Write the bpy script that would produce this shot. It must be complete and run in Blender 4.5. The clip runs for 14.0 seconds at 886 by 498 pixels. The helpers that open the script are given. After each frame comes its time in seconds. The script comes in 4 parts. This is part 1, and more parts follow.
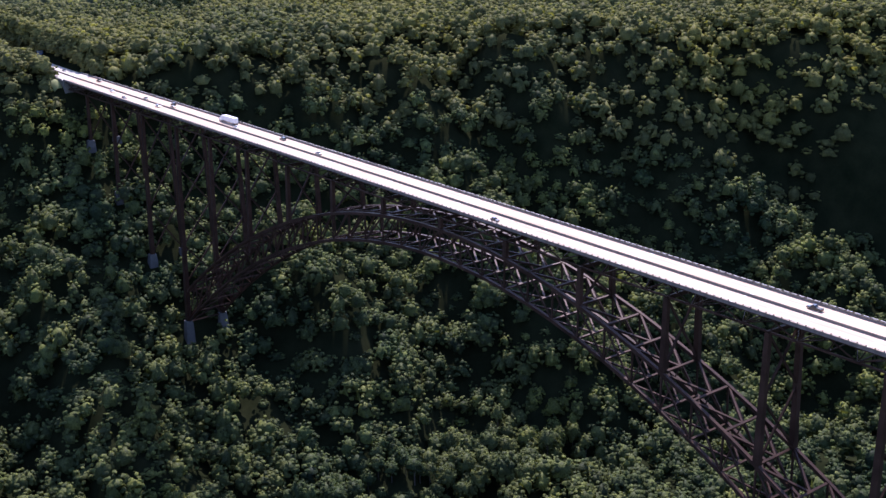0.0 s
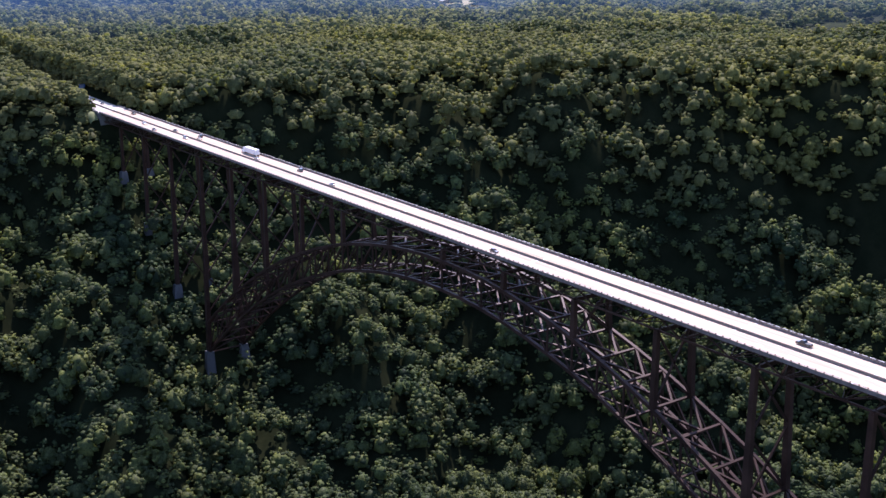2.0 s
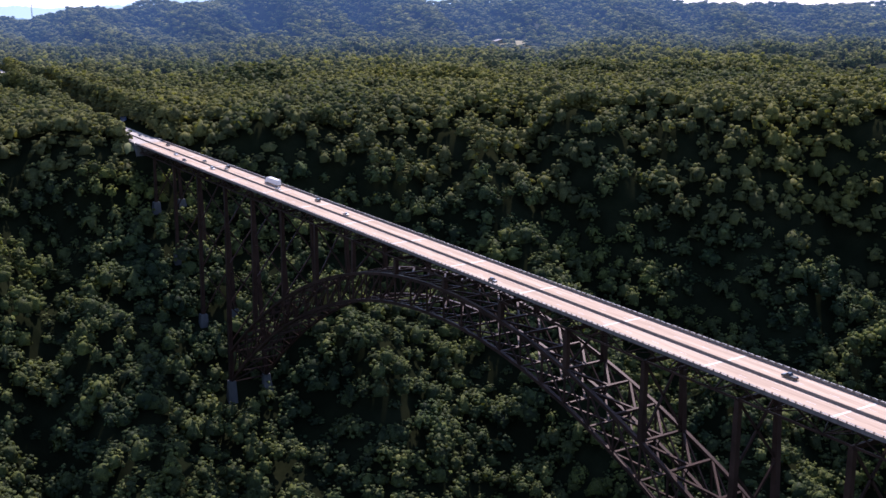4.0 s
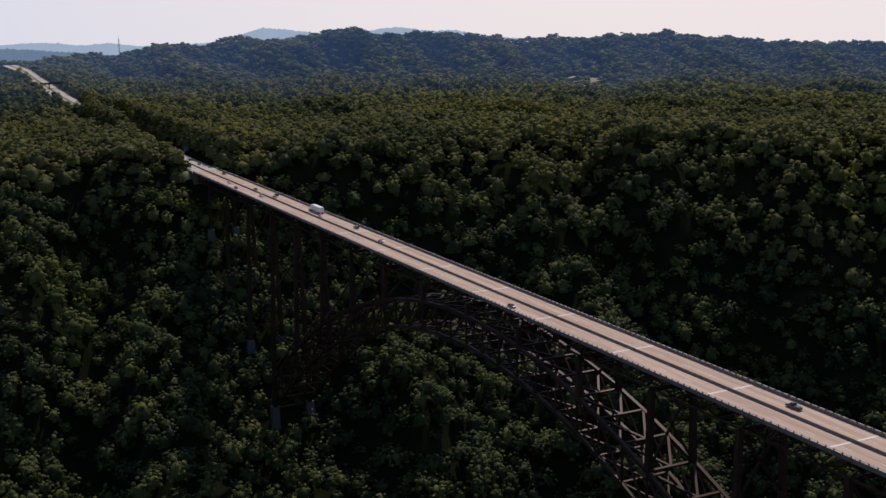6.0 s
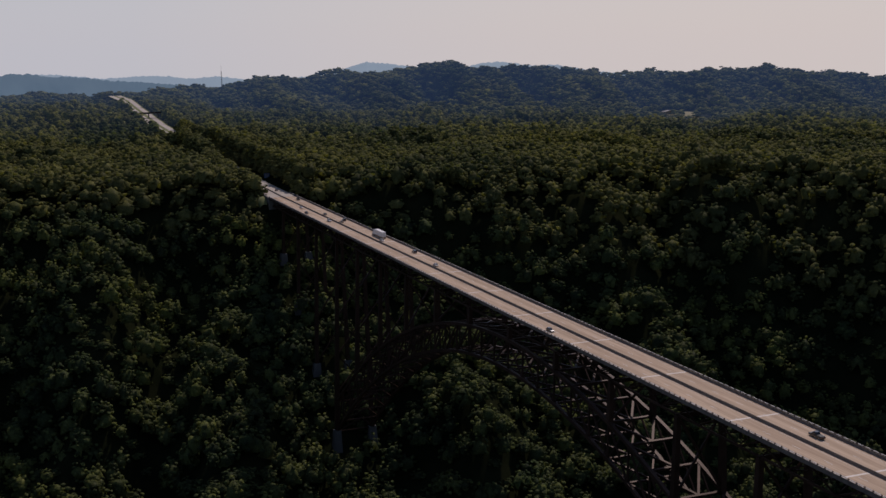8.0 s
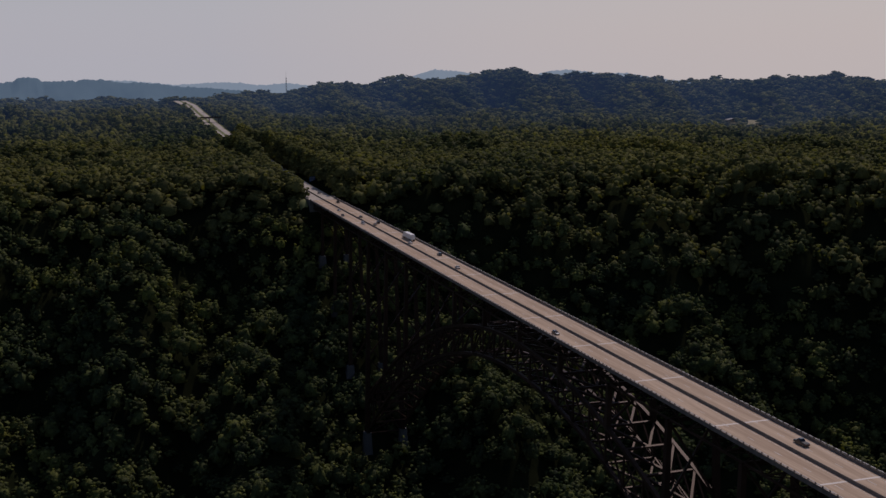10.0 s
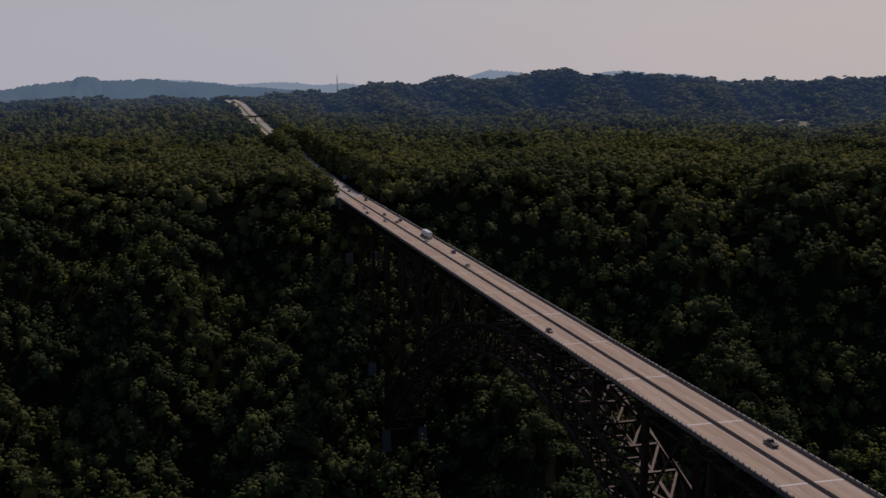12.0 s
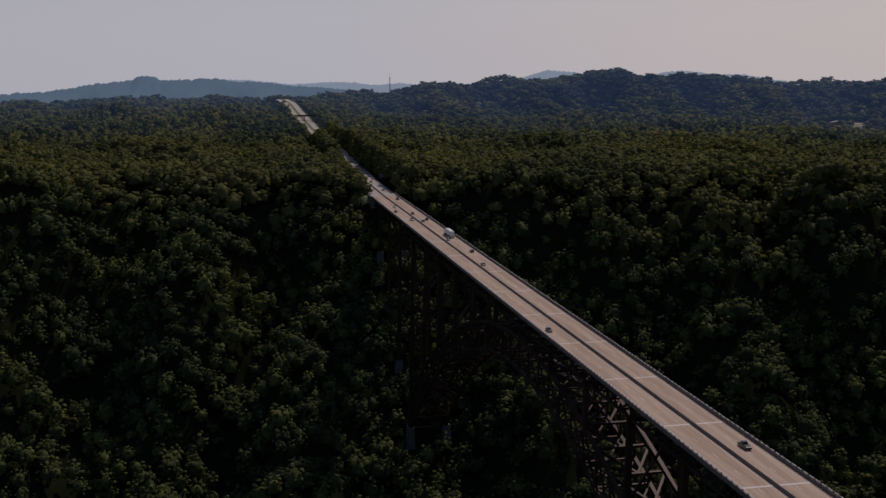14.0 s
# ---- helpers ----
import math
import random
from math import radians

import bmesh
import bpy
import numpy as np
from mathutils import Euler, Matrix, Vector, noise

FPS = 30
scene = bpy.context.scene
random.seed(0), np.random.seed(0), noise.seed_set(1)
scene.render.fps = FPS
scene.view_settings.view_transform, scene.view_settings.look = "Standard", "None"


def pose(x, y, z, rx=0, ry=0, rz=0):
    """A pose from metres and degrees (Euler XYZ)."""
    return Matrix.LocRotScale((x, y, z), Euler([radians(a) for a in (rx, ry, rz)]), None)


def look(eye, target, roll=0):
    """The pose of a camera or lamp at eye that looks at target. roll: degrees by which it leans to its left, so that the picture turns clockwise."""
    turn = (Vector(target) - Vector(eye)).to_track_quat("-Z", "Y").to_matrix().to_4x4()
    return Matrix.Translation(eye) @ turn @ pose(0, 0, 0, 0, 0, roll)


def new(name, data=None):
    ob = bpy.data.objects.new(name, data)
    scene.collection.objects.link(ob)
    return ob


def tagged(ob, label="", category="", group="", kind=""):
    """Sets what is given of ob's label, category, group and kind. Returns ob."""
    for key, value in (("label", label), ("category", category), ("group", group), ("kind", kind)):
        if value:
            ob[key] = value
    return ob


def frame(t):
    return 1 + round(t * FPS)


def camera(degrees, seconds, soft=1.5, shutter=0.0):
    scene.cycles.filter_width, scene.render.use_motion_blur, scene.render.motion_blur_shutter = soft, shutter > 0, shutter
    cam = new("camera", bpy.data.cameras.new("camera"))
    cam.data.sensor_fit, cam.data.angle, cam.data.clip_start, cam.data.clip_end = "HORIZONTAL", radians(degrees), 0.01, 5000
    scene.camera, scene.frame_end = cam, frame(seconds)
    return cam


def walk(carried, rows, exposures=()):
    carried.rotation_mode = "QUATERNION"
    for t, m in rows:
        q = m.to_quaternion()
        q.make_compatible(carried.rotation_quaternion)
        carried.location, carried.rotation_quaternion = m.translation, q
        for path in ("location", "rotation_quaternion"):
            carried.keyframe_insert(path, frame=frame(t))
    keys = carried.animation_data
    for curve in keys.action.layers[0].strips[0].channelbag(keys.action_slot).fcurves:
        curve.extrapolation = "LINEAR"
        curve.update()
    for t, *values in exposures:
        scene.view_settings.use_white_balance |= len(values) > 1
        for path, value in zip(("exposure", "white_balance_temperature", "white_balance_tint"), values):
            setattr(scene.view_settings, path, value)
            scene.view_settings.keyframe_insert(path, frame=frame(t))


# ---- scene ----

# ---------------------------------------------------------------- camera
cam = camera(41.14, 14.0)
PATH = [
    (0.0, (-308.84, -234.21, 139.12), (-251.01, -158.60, 108.48), -1.13),
    (0.5, (-303.02, -237.77, 137.15), (-246.09, -161.11, 107.46), -1.08),
    (1.0, (-297.21, -241.32, 135.22), (-241.19, -163.63, 106.49), -1.03),
    (1.5, (-291.36, -244.89, 133.34), (-236.28, -166.19, 105.54), -0.97),
    (2.0, (-285.44, -248.50, 131.51), (-231.36, -168.79, 104.64), -0.95),
    (2.5, (-279.47, -252.03, 129.77), (-226.37, -171.38, 103.75), -0.94),
    (3.0, (-273.43, -255.46, 128.09), (-221.37, -173.87, 102.94), -0.92),
    (5.5, (-242.71, -272.40, 119.77), (-197.17, -185.81, 99.08), -0.83),
    (6.0, (-236.69, -275.65, 118.16), (-193.01, -187.93, 98.23), -0.83),
    (6.5, (-230.70, -278.78, 116.62), (-189.04, -189.89, 97.54), -0.81),
    (7.0, (-224.68, -281.78, 115.10), (-184.98, -191.83, 96.82), -0.80),
    (7.5, (-218.55, -284.61, 113.63), (-180.82, -193.68, 96.08), -0.77),
    (8.0, (-212.24, -287.14, 112.37), (-176.54, -195.27, 95.50), -0.75),
    (10.5, (-179.63, -297.60, 108.05), (-151.02, -203.14, 91.95), -0.55),
    (11.0, (-173.15, -299.58, 107.41), (-145.76, -204.75, 91.34), -0.53),
    (11.5, (-166.75, -301.50, 106.95), (-140.74, -206.27, 90.96), -0.49),
    (12.0, (-160.46, -303.39, 106.63), (-135.74, -207.81, 90.67), -0.46),
    (12.5, (-154.32, -305.29, 106.42), (-130.91, -209.38, 90.48), -0.43),
    (13.0, (-148.34, -307.23, 106.28), (-126.26, -211.00, 90.36), -0.43),
    (13.5, (-142.48, -309.18, 106.17), (-121.71, -212.66, 90.26), -0.42),
    (14.0, (-136.66, -311.14, 106.07), (-117.19, -214.35, 90.17), -0.43),
]
EXPOSURES = [(0.0, 1.45, 5450, 31), (3.0, 1.3, 5450, 31), (5.5, -0.1, 6000, 23), (6.5, -0.5, 6200, 23), (8.0, -0.85, 6300, 23), (10.5, -1.15, 6250, 25), (14.0, -1.15, 6250, 25)]
walk(cam, [(t, look(eye, target, roll)) for t, eye, target, roll in PATH], EXPOSURES)


def ramp(nt, source, stops):
    r = nt.nodes.new("ShaderNodeValToRGB")
    while len(r.color_ramp.elements) < len(stops):
        r.color_ramp.elements.new(0.5)
    for el, (at, colour) in zip(r.color_ramp.elements, stops):
        el.position, el.color = at, (*colour, 1.0)
    nt.links.new(source, r.inputs["Fac"])
    return r.outputs["Color"]


# ---------------------------------------------------------------- world and sun
SUN_WAY = Vector((0.55, 0.62, 1.0)).normalized()      # towards the sun
world = bpy.data.worlds.new("sky")
scene.world = world
world.use_nodes = True
wn = world.node_tree
wn.nodes.clear()
w_out = wn.nodes.new("ShaderNodeOutputWorld")
w_bg = wn.nodes.new("ShaderNodeBackground")
w_sky = wn.nodes.new("ShaderNodeTexSky")
w_sky.sky_type = "NISHITA"
w_sky.sun_disc = False
w_sky.sun_elevation = math.asin(SUN_WAY.z)
w_sky.sun_rotation = math.atan2(SUN_WAY.x, SUN_WAY.y)
w_sky.air_density, w_sky.dust_density, w_sky.ozone_density = 1.0, 0.6, 1.0
# milky haze that thickens towards the horizon, as over any wide hot valley
w_geo = wn.nodes.new("ShaderNodeTexCoord")
w_sep = wn.nodes.new("ShaderNodeSeparateXYZ")
wn.links.new(w_geo.outputs["Generated"], w_sep.inputs["Vector"])
w_haze = ramp(wn, w_sep.outputs["Z"], [(0.0, (0.94,) * 3), (0.035, (0.88,) * 3), (0.1, (0.5,) * 3), (0.17, (0.0,) * 3)])
# forward scattering: the haze glows towards the sun and is dull opposite it
w_ahead = wn.nodes.new("ShaderNodeVectorMath")
w_ahead.operation = "DOT_PRODUCT"
w_ahead.inputs[1].default_value = Vector((SUN_WAY.x, SUN_WAY.y, 0)).normalized()
wn.links.new(w_geo.outputs["Generated"], w_ahead.inputs[0])
w_side = wn.nodes.new("ShaderNodeMapRange")
w_side.interpolation_type = "SMOOTHSTEP"
for k, v in enumerate((-0.6, 0.75, 0.15, 1.0)):
    w_side.inputs[k + 1].default_value = v
wn.links.new(w_ahead.outputs["Value"], w_side.inputs[0])
w_fac = wn.nodes.new("ShaderNodeMath")
w_fac.operation = "MULTIPLY"
wn.links.new(w_haze, w_fac.inputs[0])
wn.links.new(w_side.outputs[0], w_fac.inputs[1])
w_mix = wn.nodes.new("ShaderNodeMix")
w_mix.data_type = "RGBA"
wn.links.new(ramp(wn, w_ahead.outputs["Value"], [(0.3, (0.70, 0.75, 0.79)), (0.82, (0.755, 0.79, 0.79)), (1.0, (0.9, 0.85, 0.76))]), w_mix.inputs["B"])
wn.links.new(w_fac.outputs[0], w_mix.inputs["Factor"])
w_dim = wn.nodes.new("ShaderNodeVectorMath")          # the clear sky on the haze's scale
w_dim.operation = "SCALE"
w_dim.inputs["Scale"].default_value = 1 / 10.27
wn.links.new(w_sky.outputs["Color"], w_dim.inputs[0])
wn.links.new(w_dim.outputs["Vector"], w_mix.inputs["A"])
wn.links.new(w_mix.outputs["Result"], w_bg.inputs["Color"])
wn.links.new(w_bg.outputs["Background"], w_out.inputs["Surface"])
w_bg.inputs["Strength"].default_value = 0.115 * 10.27

sun_data = bpy.data.lights.new("sun", "SUN")
sun_data.energy, sun_data.angle, sun_data.color = 4.0, radians(0.6), (1.0, 0.91, 0.78)
sun = new("sun", sun_data)
sun.matrix_world = look((0, 0, 900), Vector((0, 0, 900)) - SUN_WAY)

# ---------------------------------------------------------------- materials


def material(name, rough=0.8, metal=0.0):
    m = bpy.data.materials.new(name)
    m.use_nodes = True
    nt = m.node_tree
    b = nt.nodes["Principled BSDF"]
    b.inputs["Roughness"].default_value = rough
    b.inputs["Metallic"].default_value = metal
    return m, nt, b


def noise_node(nt, scale, detail=4.0, stretch=(1, 1, 1), rough=0.6):
    co = nt.nodes.new("ShaderNodeNewGeometry")
    mp = nt.nodes.new("ShaderNodeMapping")
    mp.inputs["Scale"].default_value = stretch
    n = nt.nodes.new("ShaderNodeTexNoise")
    n.inputs["Scale"].default_value = scale
    n.inputs["Detail"].default_value = detail
    n.inputs["Roughness"].default_value = rough
    nt.links.new(co.outputs["Position"], mp.inputs["Vector"])
    nt.links.new(mp.outputs["Vector"], n.inputs["Vector"])
    return n.outputs["Fac"]


def mixed(nt, a, b, fac, mode="MULTIPLY"):
    m = nt.nodes.new("ShaderNodeMix")
    m.data_type, m.blend_type = "RGBA", mode
    m.inputs["Factor"].default_value = fac
    nt.links.new(a, m.inputs["A"])
    nt.links.new(b, m.inputs["B"])
    return m.outputs["Result"]


def bumped(nt, b, source, strength, distance):
    k = nt.nodes.new("ShaderNodeBump")
    k.inputs["Strength"].default_value, k.inputs["Distance"].default_value = strength, distance
    nt.links.new(source, k.inputs["Height"])
    nt.links.new(k.outputs["Normal"], b.inputs["Normal"])


def surface(name, stops, scale, rough=0.8, metal=0.0, fine=None, stretch=(1, 1, 1), bump=0.0, per_object=0.0):
    """Two scales of variation: a broad ramp and a finer grain over it."""
    m, nt, b = material(name, rough, metal)
    broad = ramp(nt, noise_node(nt, scale, 5.0, stretch), stops)
    grain = ramp(nt, noise_node(nt, fine or scale * 9, 3.0, stretch), [(0.3, (0.8, 0.8, 0.8)), (0.7, (1.1, 1.1, 1.1))])
    colour = mixed(nt, broad, grain, 0.8)
    if per_object:
        info = nt.nodes.new("ShaderNodeObjectInfo")
        vary = ramp(nt, info.outputs["Random"], [(0.0, (1 - per_object,) * 3), (1.0, (1 + per_object,) * 3)])
        colour = mixed(nt, colour, vary, 1.0)
    nt.links.new(colour, b.inputs["Base Color"])
    if bump:
        bumped(nt, b, noise_node(nt, fine or scale * 9, 3.0), bump, 0.05)
    return m


def foliage(name, stops, translucent=0.35, patch=0.012, painted_haze=None):
    """Leaves: every clump its own green, with broad drifts of yellower and bluer trees."""
    m = bpy.data.materials.new(name)
    m.use_nodes = True
    nt = m.node_tree
    nt.nodes.clear()
    out = nt.nodes.new("ShaderNodeOutputMaterial")
    geo = nt.nodes.new("ShaderNodeNewGeometry")
    leaf = ramp(nt, geo.outputs["Random Per Island"], stops)
    drift = ramp(nt, noise_node(nt, patch, 4.0), [(0.36, (0.5, 0.62, 0.72)), (0.5, (1.0, 1.0, 1.0)), (0.68, (1.3, 1.24, 0.86))])
    single = ramp(nt, noise_node(nt, 0.07, 2.0), [(0.3, (0.6, 0.68, 0.68)), (0.7, (1.38, 1.3, 1.14))])
    sprays = ramp(nt, noise_node(nt, 1.3, 3.0, rough=0.75), [(0.38, (0.5, 0.55, 0.56)), (0.5, (0.98, 0.98, 0.98)), (0.62, (1.4, 1.34, 1.14))])
    colour = mixed(nt, mixed(nt, mixed(nt, leaf, drift, 0.9), single, 0.8), sprays, 0.8)
    d = nt.nodes.new("ShaderNodeBsdfDiffuse")
    t = nt.nodes.new("ShaderNodeBsdfTranslucent")
    g = nt.nodes.new("ShaderNodeBsdfGlossy")
    g.inputs["Roughness"].default_value = 0.5
    mix, add = nt.nodes.new("ShaderNodeMixShader"), nt.nodes.new("ShaderNodeMixShader")
    mix.inputs["Fac"].default_value, add.inputs["Fac"].default_value = translucent, 0.004
    k = nt.nodes.new("ShaderNodeBump")
    k.inputs["Strength"].default_value, k.inputs["Distance"].default_value = 0.8, 0.9
    nt.links.new(noise_node(nt, 1.1, 3.0, rough=0.7), k.inputs["Height"])
    nt.links.new(k.outputs["Normal"], d.inputs["Normal"])
    nt.links.new(colour, d.inputs["Color"])
    shine = nt.nodes.new("ShaderNodeMix")            # light through a leaf comes out yellower
    shine.data_type, shine.blend_type = "RGBA", "MULTIPLY"
    shine.inputs["Factor"].default_value = 1.0
    shine.inputs["B"].default_value = (1.5, 1.56, 0.7, 1.0)
    nt.links.new(colour, shine.inputs["A"])
    nt.links.new(shine.outputs["Result"], t.inputs["Color"])
    nt.links.new(d.outputs["BSDF"], mix.inputs[1])
    nt.links.new(t.outputs["BSDF"], mix.inputs[2])
    nt.links.new(mix.outputs["Shader"], add.inputs[1])
    nt.links.new(g.outputs["BSDF"], add.inputs[2])
    last = add
    if painted_haze:                                  # haze over kilometres, painted into the far woods as distance-scaled emission
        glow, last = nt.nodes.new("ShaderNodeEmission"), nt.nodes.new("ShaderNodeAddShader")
        glow.inputs["Color"].default_value = (*painted_haze, 1.0)
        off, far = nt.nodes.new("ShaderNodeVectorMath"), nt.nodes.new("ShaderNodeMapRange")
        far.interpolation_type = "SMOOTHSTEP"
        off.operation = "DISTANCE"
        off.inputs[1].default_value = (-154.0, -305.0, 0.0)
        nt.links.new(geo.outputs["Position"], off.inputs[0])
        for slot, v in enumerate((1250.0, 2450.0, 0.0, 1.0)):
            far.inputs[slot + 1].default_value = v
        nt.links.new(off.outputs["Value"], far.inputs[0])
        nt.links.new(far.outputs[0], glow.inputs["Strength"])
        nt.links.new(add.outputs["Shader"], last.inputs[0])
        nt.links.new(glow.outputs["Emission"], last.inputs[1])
    nt.links.new(last.outputs["Shader"], out.inputs["Surface"])
    return m


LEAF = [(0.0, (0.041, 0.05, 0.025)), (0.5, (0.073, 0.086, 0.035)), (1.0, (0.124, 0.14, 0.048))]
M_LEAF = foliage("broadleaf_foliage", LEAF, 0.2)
# same leaves painted paler, for the haze and sun on the plateau
M_CANOPY = foliage("plateau_foliage_hazed", [(0.0, (0.072, 0.075, 0.032)), (0.5, (0.106, 0.109, 0.043)), (1.0, (0.148, 0.148, 0.055))], 0.3, 0.004)


def distance(name, stops, painted_haze, amount, scale=0.02):
    """Land so far off that daylight haze is painted into its colour and emission."""
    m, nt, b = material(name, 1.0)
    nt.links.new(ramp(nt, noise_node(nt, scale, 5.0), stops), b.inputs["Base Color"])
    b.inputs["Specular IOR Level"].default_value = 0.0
    b.inputs["Emission Color"].default_value = (*painted_haze, 1.0)
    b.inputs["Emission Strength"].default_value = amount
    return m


# hill leaves: paler copy, with bluish haze added as emission; brush glows likewise
M_HILL = foliage("hill_foliage_haze_glow", [(0.0, (0.08, 0.084, 0.036)), (0.5, (0.118, 0.122, 0.048)), (1.0, (0.162, 0.164, 0.06))], 0.3, 0.007, (0.024, 0.046, 0.1))
M_BRUSH = foliage("hill_brush_haze_glow", [(0.0, (0.02, 0.024, 0.011)), (1.0, (0.034, 0.038, 0.016))], 0.1, 0.003, (0.024, 0.046, 0.1))
M_FAR = distance("far_hills_haze_glow", [(0.3, (0.06, 0.09, 0.1)), (0.7, (0.08, 0.11, 0.115))], (0.32, 0.52, 0.74), 0.28, 0.004)
M_PALE = distance("farthest_hills_haze_glow", [(0.3, (0.1, 0.13, 0.14)), (0.7, (0.11, 0.14, 0.15))], (0.5, 0.66, 0.78), 0.55, 0.004)
# base colour near black: stands for the shade in gaps between trees
M_FLOOR = surface("forest_floor_gap_shade", [(0.3, (0.008, 0.011, 0.005)), (0.7, (0.018, 0.02, 0.009))], 0.05, 0.95)
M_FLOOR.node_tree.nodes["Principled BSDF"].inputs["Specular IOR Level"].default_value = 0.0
M_BARK = surface("bark", [(0.3, (0.03, 0.025, 0.019)), (0.7, (0.07, 0.056, 0.043))], 0.6, 0.95)
M_DECK = surface("deck_concrete", [(0.38, (0.39, 0.285, 0.2)), (0.62, (0.53, 0.4, 0.288))], 0.35, 0.9, fine=2.0, stretch=(1, 0.04, 1))
# concrete browned dark: shade on the parapet faces is put into the colour
M_PARAPET = surface("parapet_concrete_shaded", [(0.3, (0.1, 0.08, 0.066)), (0.7, (0.17, 0.138, 0.115))], 0.5, 0.9)
M_MEDIAN = surface("dark_barrier_concrete", [(0.3, (0.1, 0.083, 0.07)), (0.7, (0.18, 0.15, 0.125))], 0.5, 0.9)
# pale concrete coloured dark: shade on the pedestals is part of the base colour
M_PIER = surface("pedestal_concrete_shaded", [(0.3, (0.06, 0.057, 0.053)), (0.7, (0.11, 0.105, 0.098))], 0.25, 0.85, stretch=(1, 1, 0.3))
M_STEEL = surface("weathering_steel", [(0.3, (0.02, 0.0115, 0.0085)), (0.7, (0.05, 0.028, 0.02))], 0.15, 0.5, fine=2.0, per_object=0.15)
M_RAIL = surface("galvanised_rail", [(0.3, (0.36, 0.33, 0.3)), (0.7, (0.5, 0.46, 0.42))], 1.0, 0.6, 0.0)
M_STEEL.node_tree.nodes["Principled BSDF"].inputs["Specular IOR Level"].default_value = 0.14
M_STEEL.node_tree.nodes["Principled BSDF"].inputs["Specular Tint"].default_value = (0.95, 0.62, 0.45, 1.0)
M_DECK.node_tree.nodes["Principled BSDF"].inputs["Specular IOR Level"].default_value = 0.06
M_PAINT = surface("road_paint", [(0.3, (0.5, 0.46, 0.42)), (0.7, (0.66, 0.62, 0.57))], 1.2, 0.6)
M_JOINT = surface("joint_concrete", [(0.3, (0.6, 0.53, 0.46)), (0.7, (0.74, 0.67, 0.6))], 1.2, 0.7)
M_ABUT = surface("weathered_abutment", [(0.3, (0.07, 0.068, 0.06)), (0.7, (0.15, 0.145, 0.13))], 0.2, 0.9, stretch=(1, 1, 0.2))
M_ROAD = surface("highway_concrete", [(0.3, (0.35, 0.3, 0.25)), (0.7, (0.46, 0.4, 0.34))], 0.1, 0.85)
M_GRASS = surface("verge_grass", [(0.3, (0.1, 0.115, 0.035)), (0.7, (0.17, 0.175, 0.06))], 0.08, 0.95)


def plain(name, colour, rough, metal=0.0, coat=0.0):
    m, nt, b = material(name, rough, metal)
    grain = ramp(nt, noise_node(nt, 1.7, 3.0), [(0.3, tuple(c * 0.88 for c in colour)), (0.7, tuple(min(1, c * 1.06) for c in colour))])
    nt.links.new(grain, b.inputs["Base Color"])
    b.inputs["Coat Weight"].default_value = coat
    return m


M_GLASS = plain("car_glass", (0.015, 0.018, 0.02), 0.08)
M_TYRE = plain("tyre_rubber", (0.02, 0.02, 0.02), 0.85)
M_RIM = plain("wheel_rim", (0.45, 0.45, 0.46), 0.35, 0.8)
M_LAMP = plain("lamp_lens", (0.6, 0.58, 0.55), 0.15)
M_TAIL = plain("tail_lens", (0.35, 0.02, 0.015), 0.2)
CAR_PAINT = {n: plain("paint_" + n, c, 0.3, 0.2, 0.6) for n, c in (("white", (0.7, 0.69, 0.67)), ("silver", (0.42, 0.42, 0.43)), ("black", (0.02, 0.02, 0.022)), ("grey", (0.12, 0.125, 0.13)), ("tan", (0.35, 0.3, 0.24)))}
M_BOXVAN = plain("trailer_white", (0.72, 0.70, 0.67), 0.5)
M_CHASSIS = plain("dark_chassis", (0.03, 0.03, 0.03), 0.7)
M_SIGN = plain("sign_blue", (0.05, 0.14, 0.34), 0.45)
M_FIELD = surface("dry_field", [(0.3, (0.19, 0.172, 0.105)), (0.7, (0.27, 0.245, 0.155))], 0.03, 0.95)
M_WALL = plain("pale_wall", (0.38, 0.35, 0.32), 0.8)
M_ROOF = plain("grey_roof", (0.2, 0.19, 0.19), 0.7)
M_MAST = plain("mast_steel", (0.25, 0.24, 0.24), 0.6, 0.3)

# ---------------------------------------------------------------- helpers for meshes


def part(name, bm, mat, parent=None, label="", smooth=False):
    me = bpy.data.meshes.new(name)
    bm.normal_update()
    bm.to_mesh(me)
    bm.free()
    me.materials.append(mat)
    if smooth:
        me.polygons.foreach_set("use_smooth", [True] * len(me.polygons))
    ob = new(name, me)
    if parent:
        ob.parent = parent
    if label:
        ob["label"] = label
    return ob


def empty(name, place=(0, 0, 0), **tags):
    ob = new(name)
    ob.location = place
    return tagged(ob, **tags)


def box(bm, x0, x1, y0, y1, z0, z1):
    v = [bm.verts.new(p) for p in ((x0, y0, z0), (x1, y0, z0), (x1, y1, z0), (x0, y1, z0), (x0, y0, z1), (x1, y0, z1), (x1, y1, z1), (x0, y1, z1))]
    for f in ((3, 2, 1, 0), (4, 5, 6, 7), (0, 1, 5, 4), (1, 2, 6, 5), (2, 3, 7, 6), (3, 0, 4, 7)):
        bm.faces.new([v[i] for i in f])


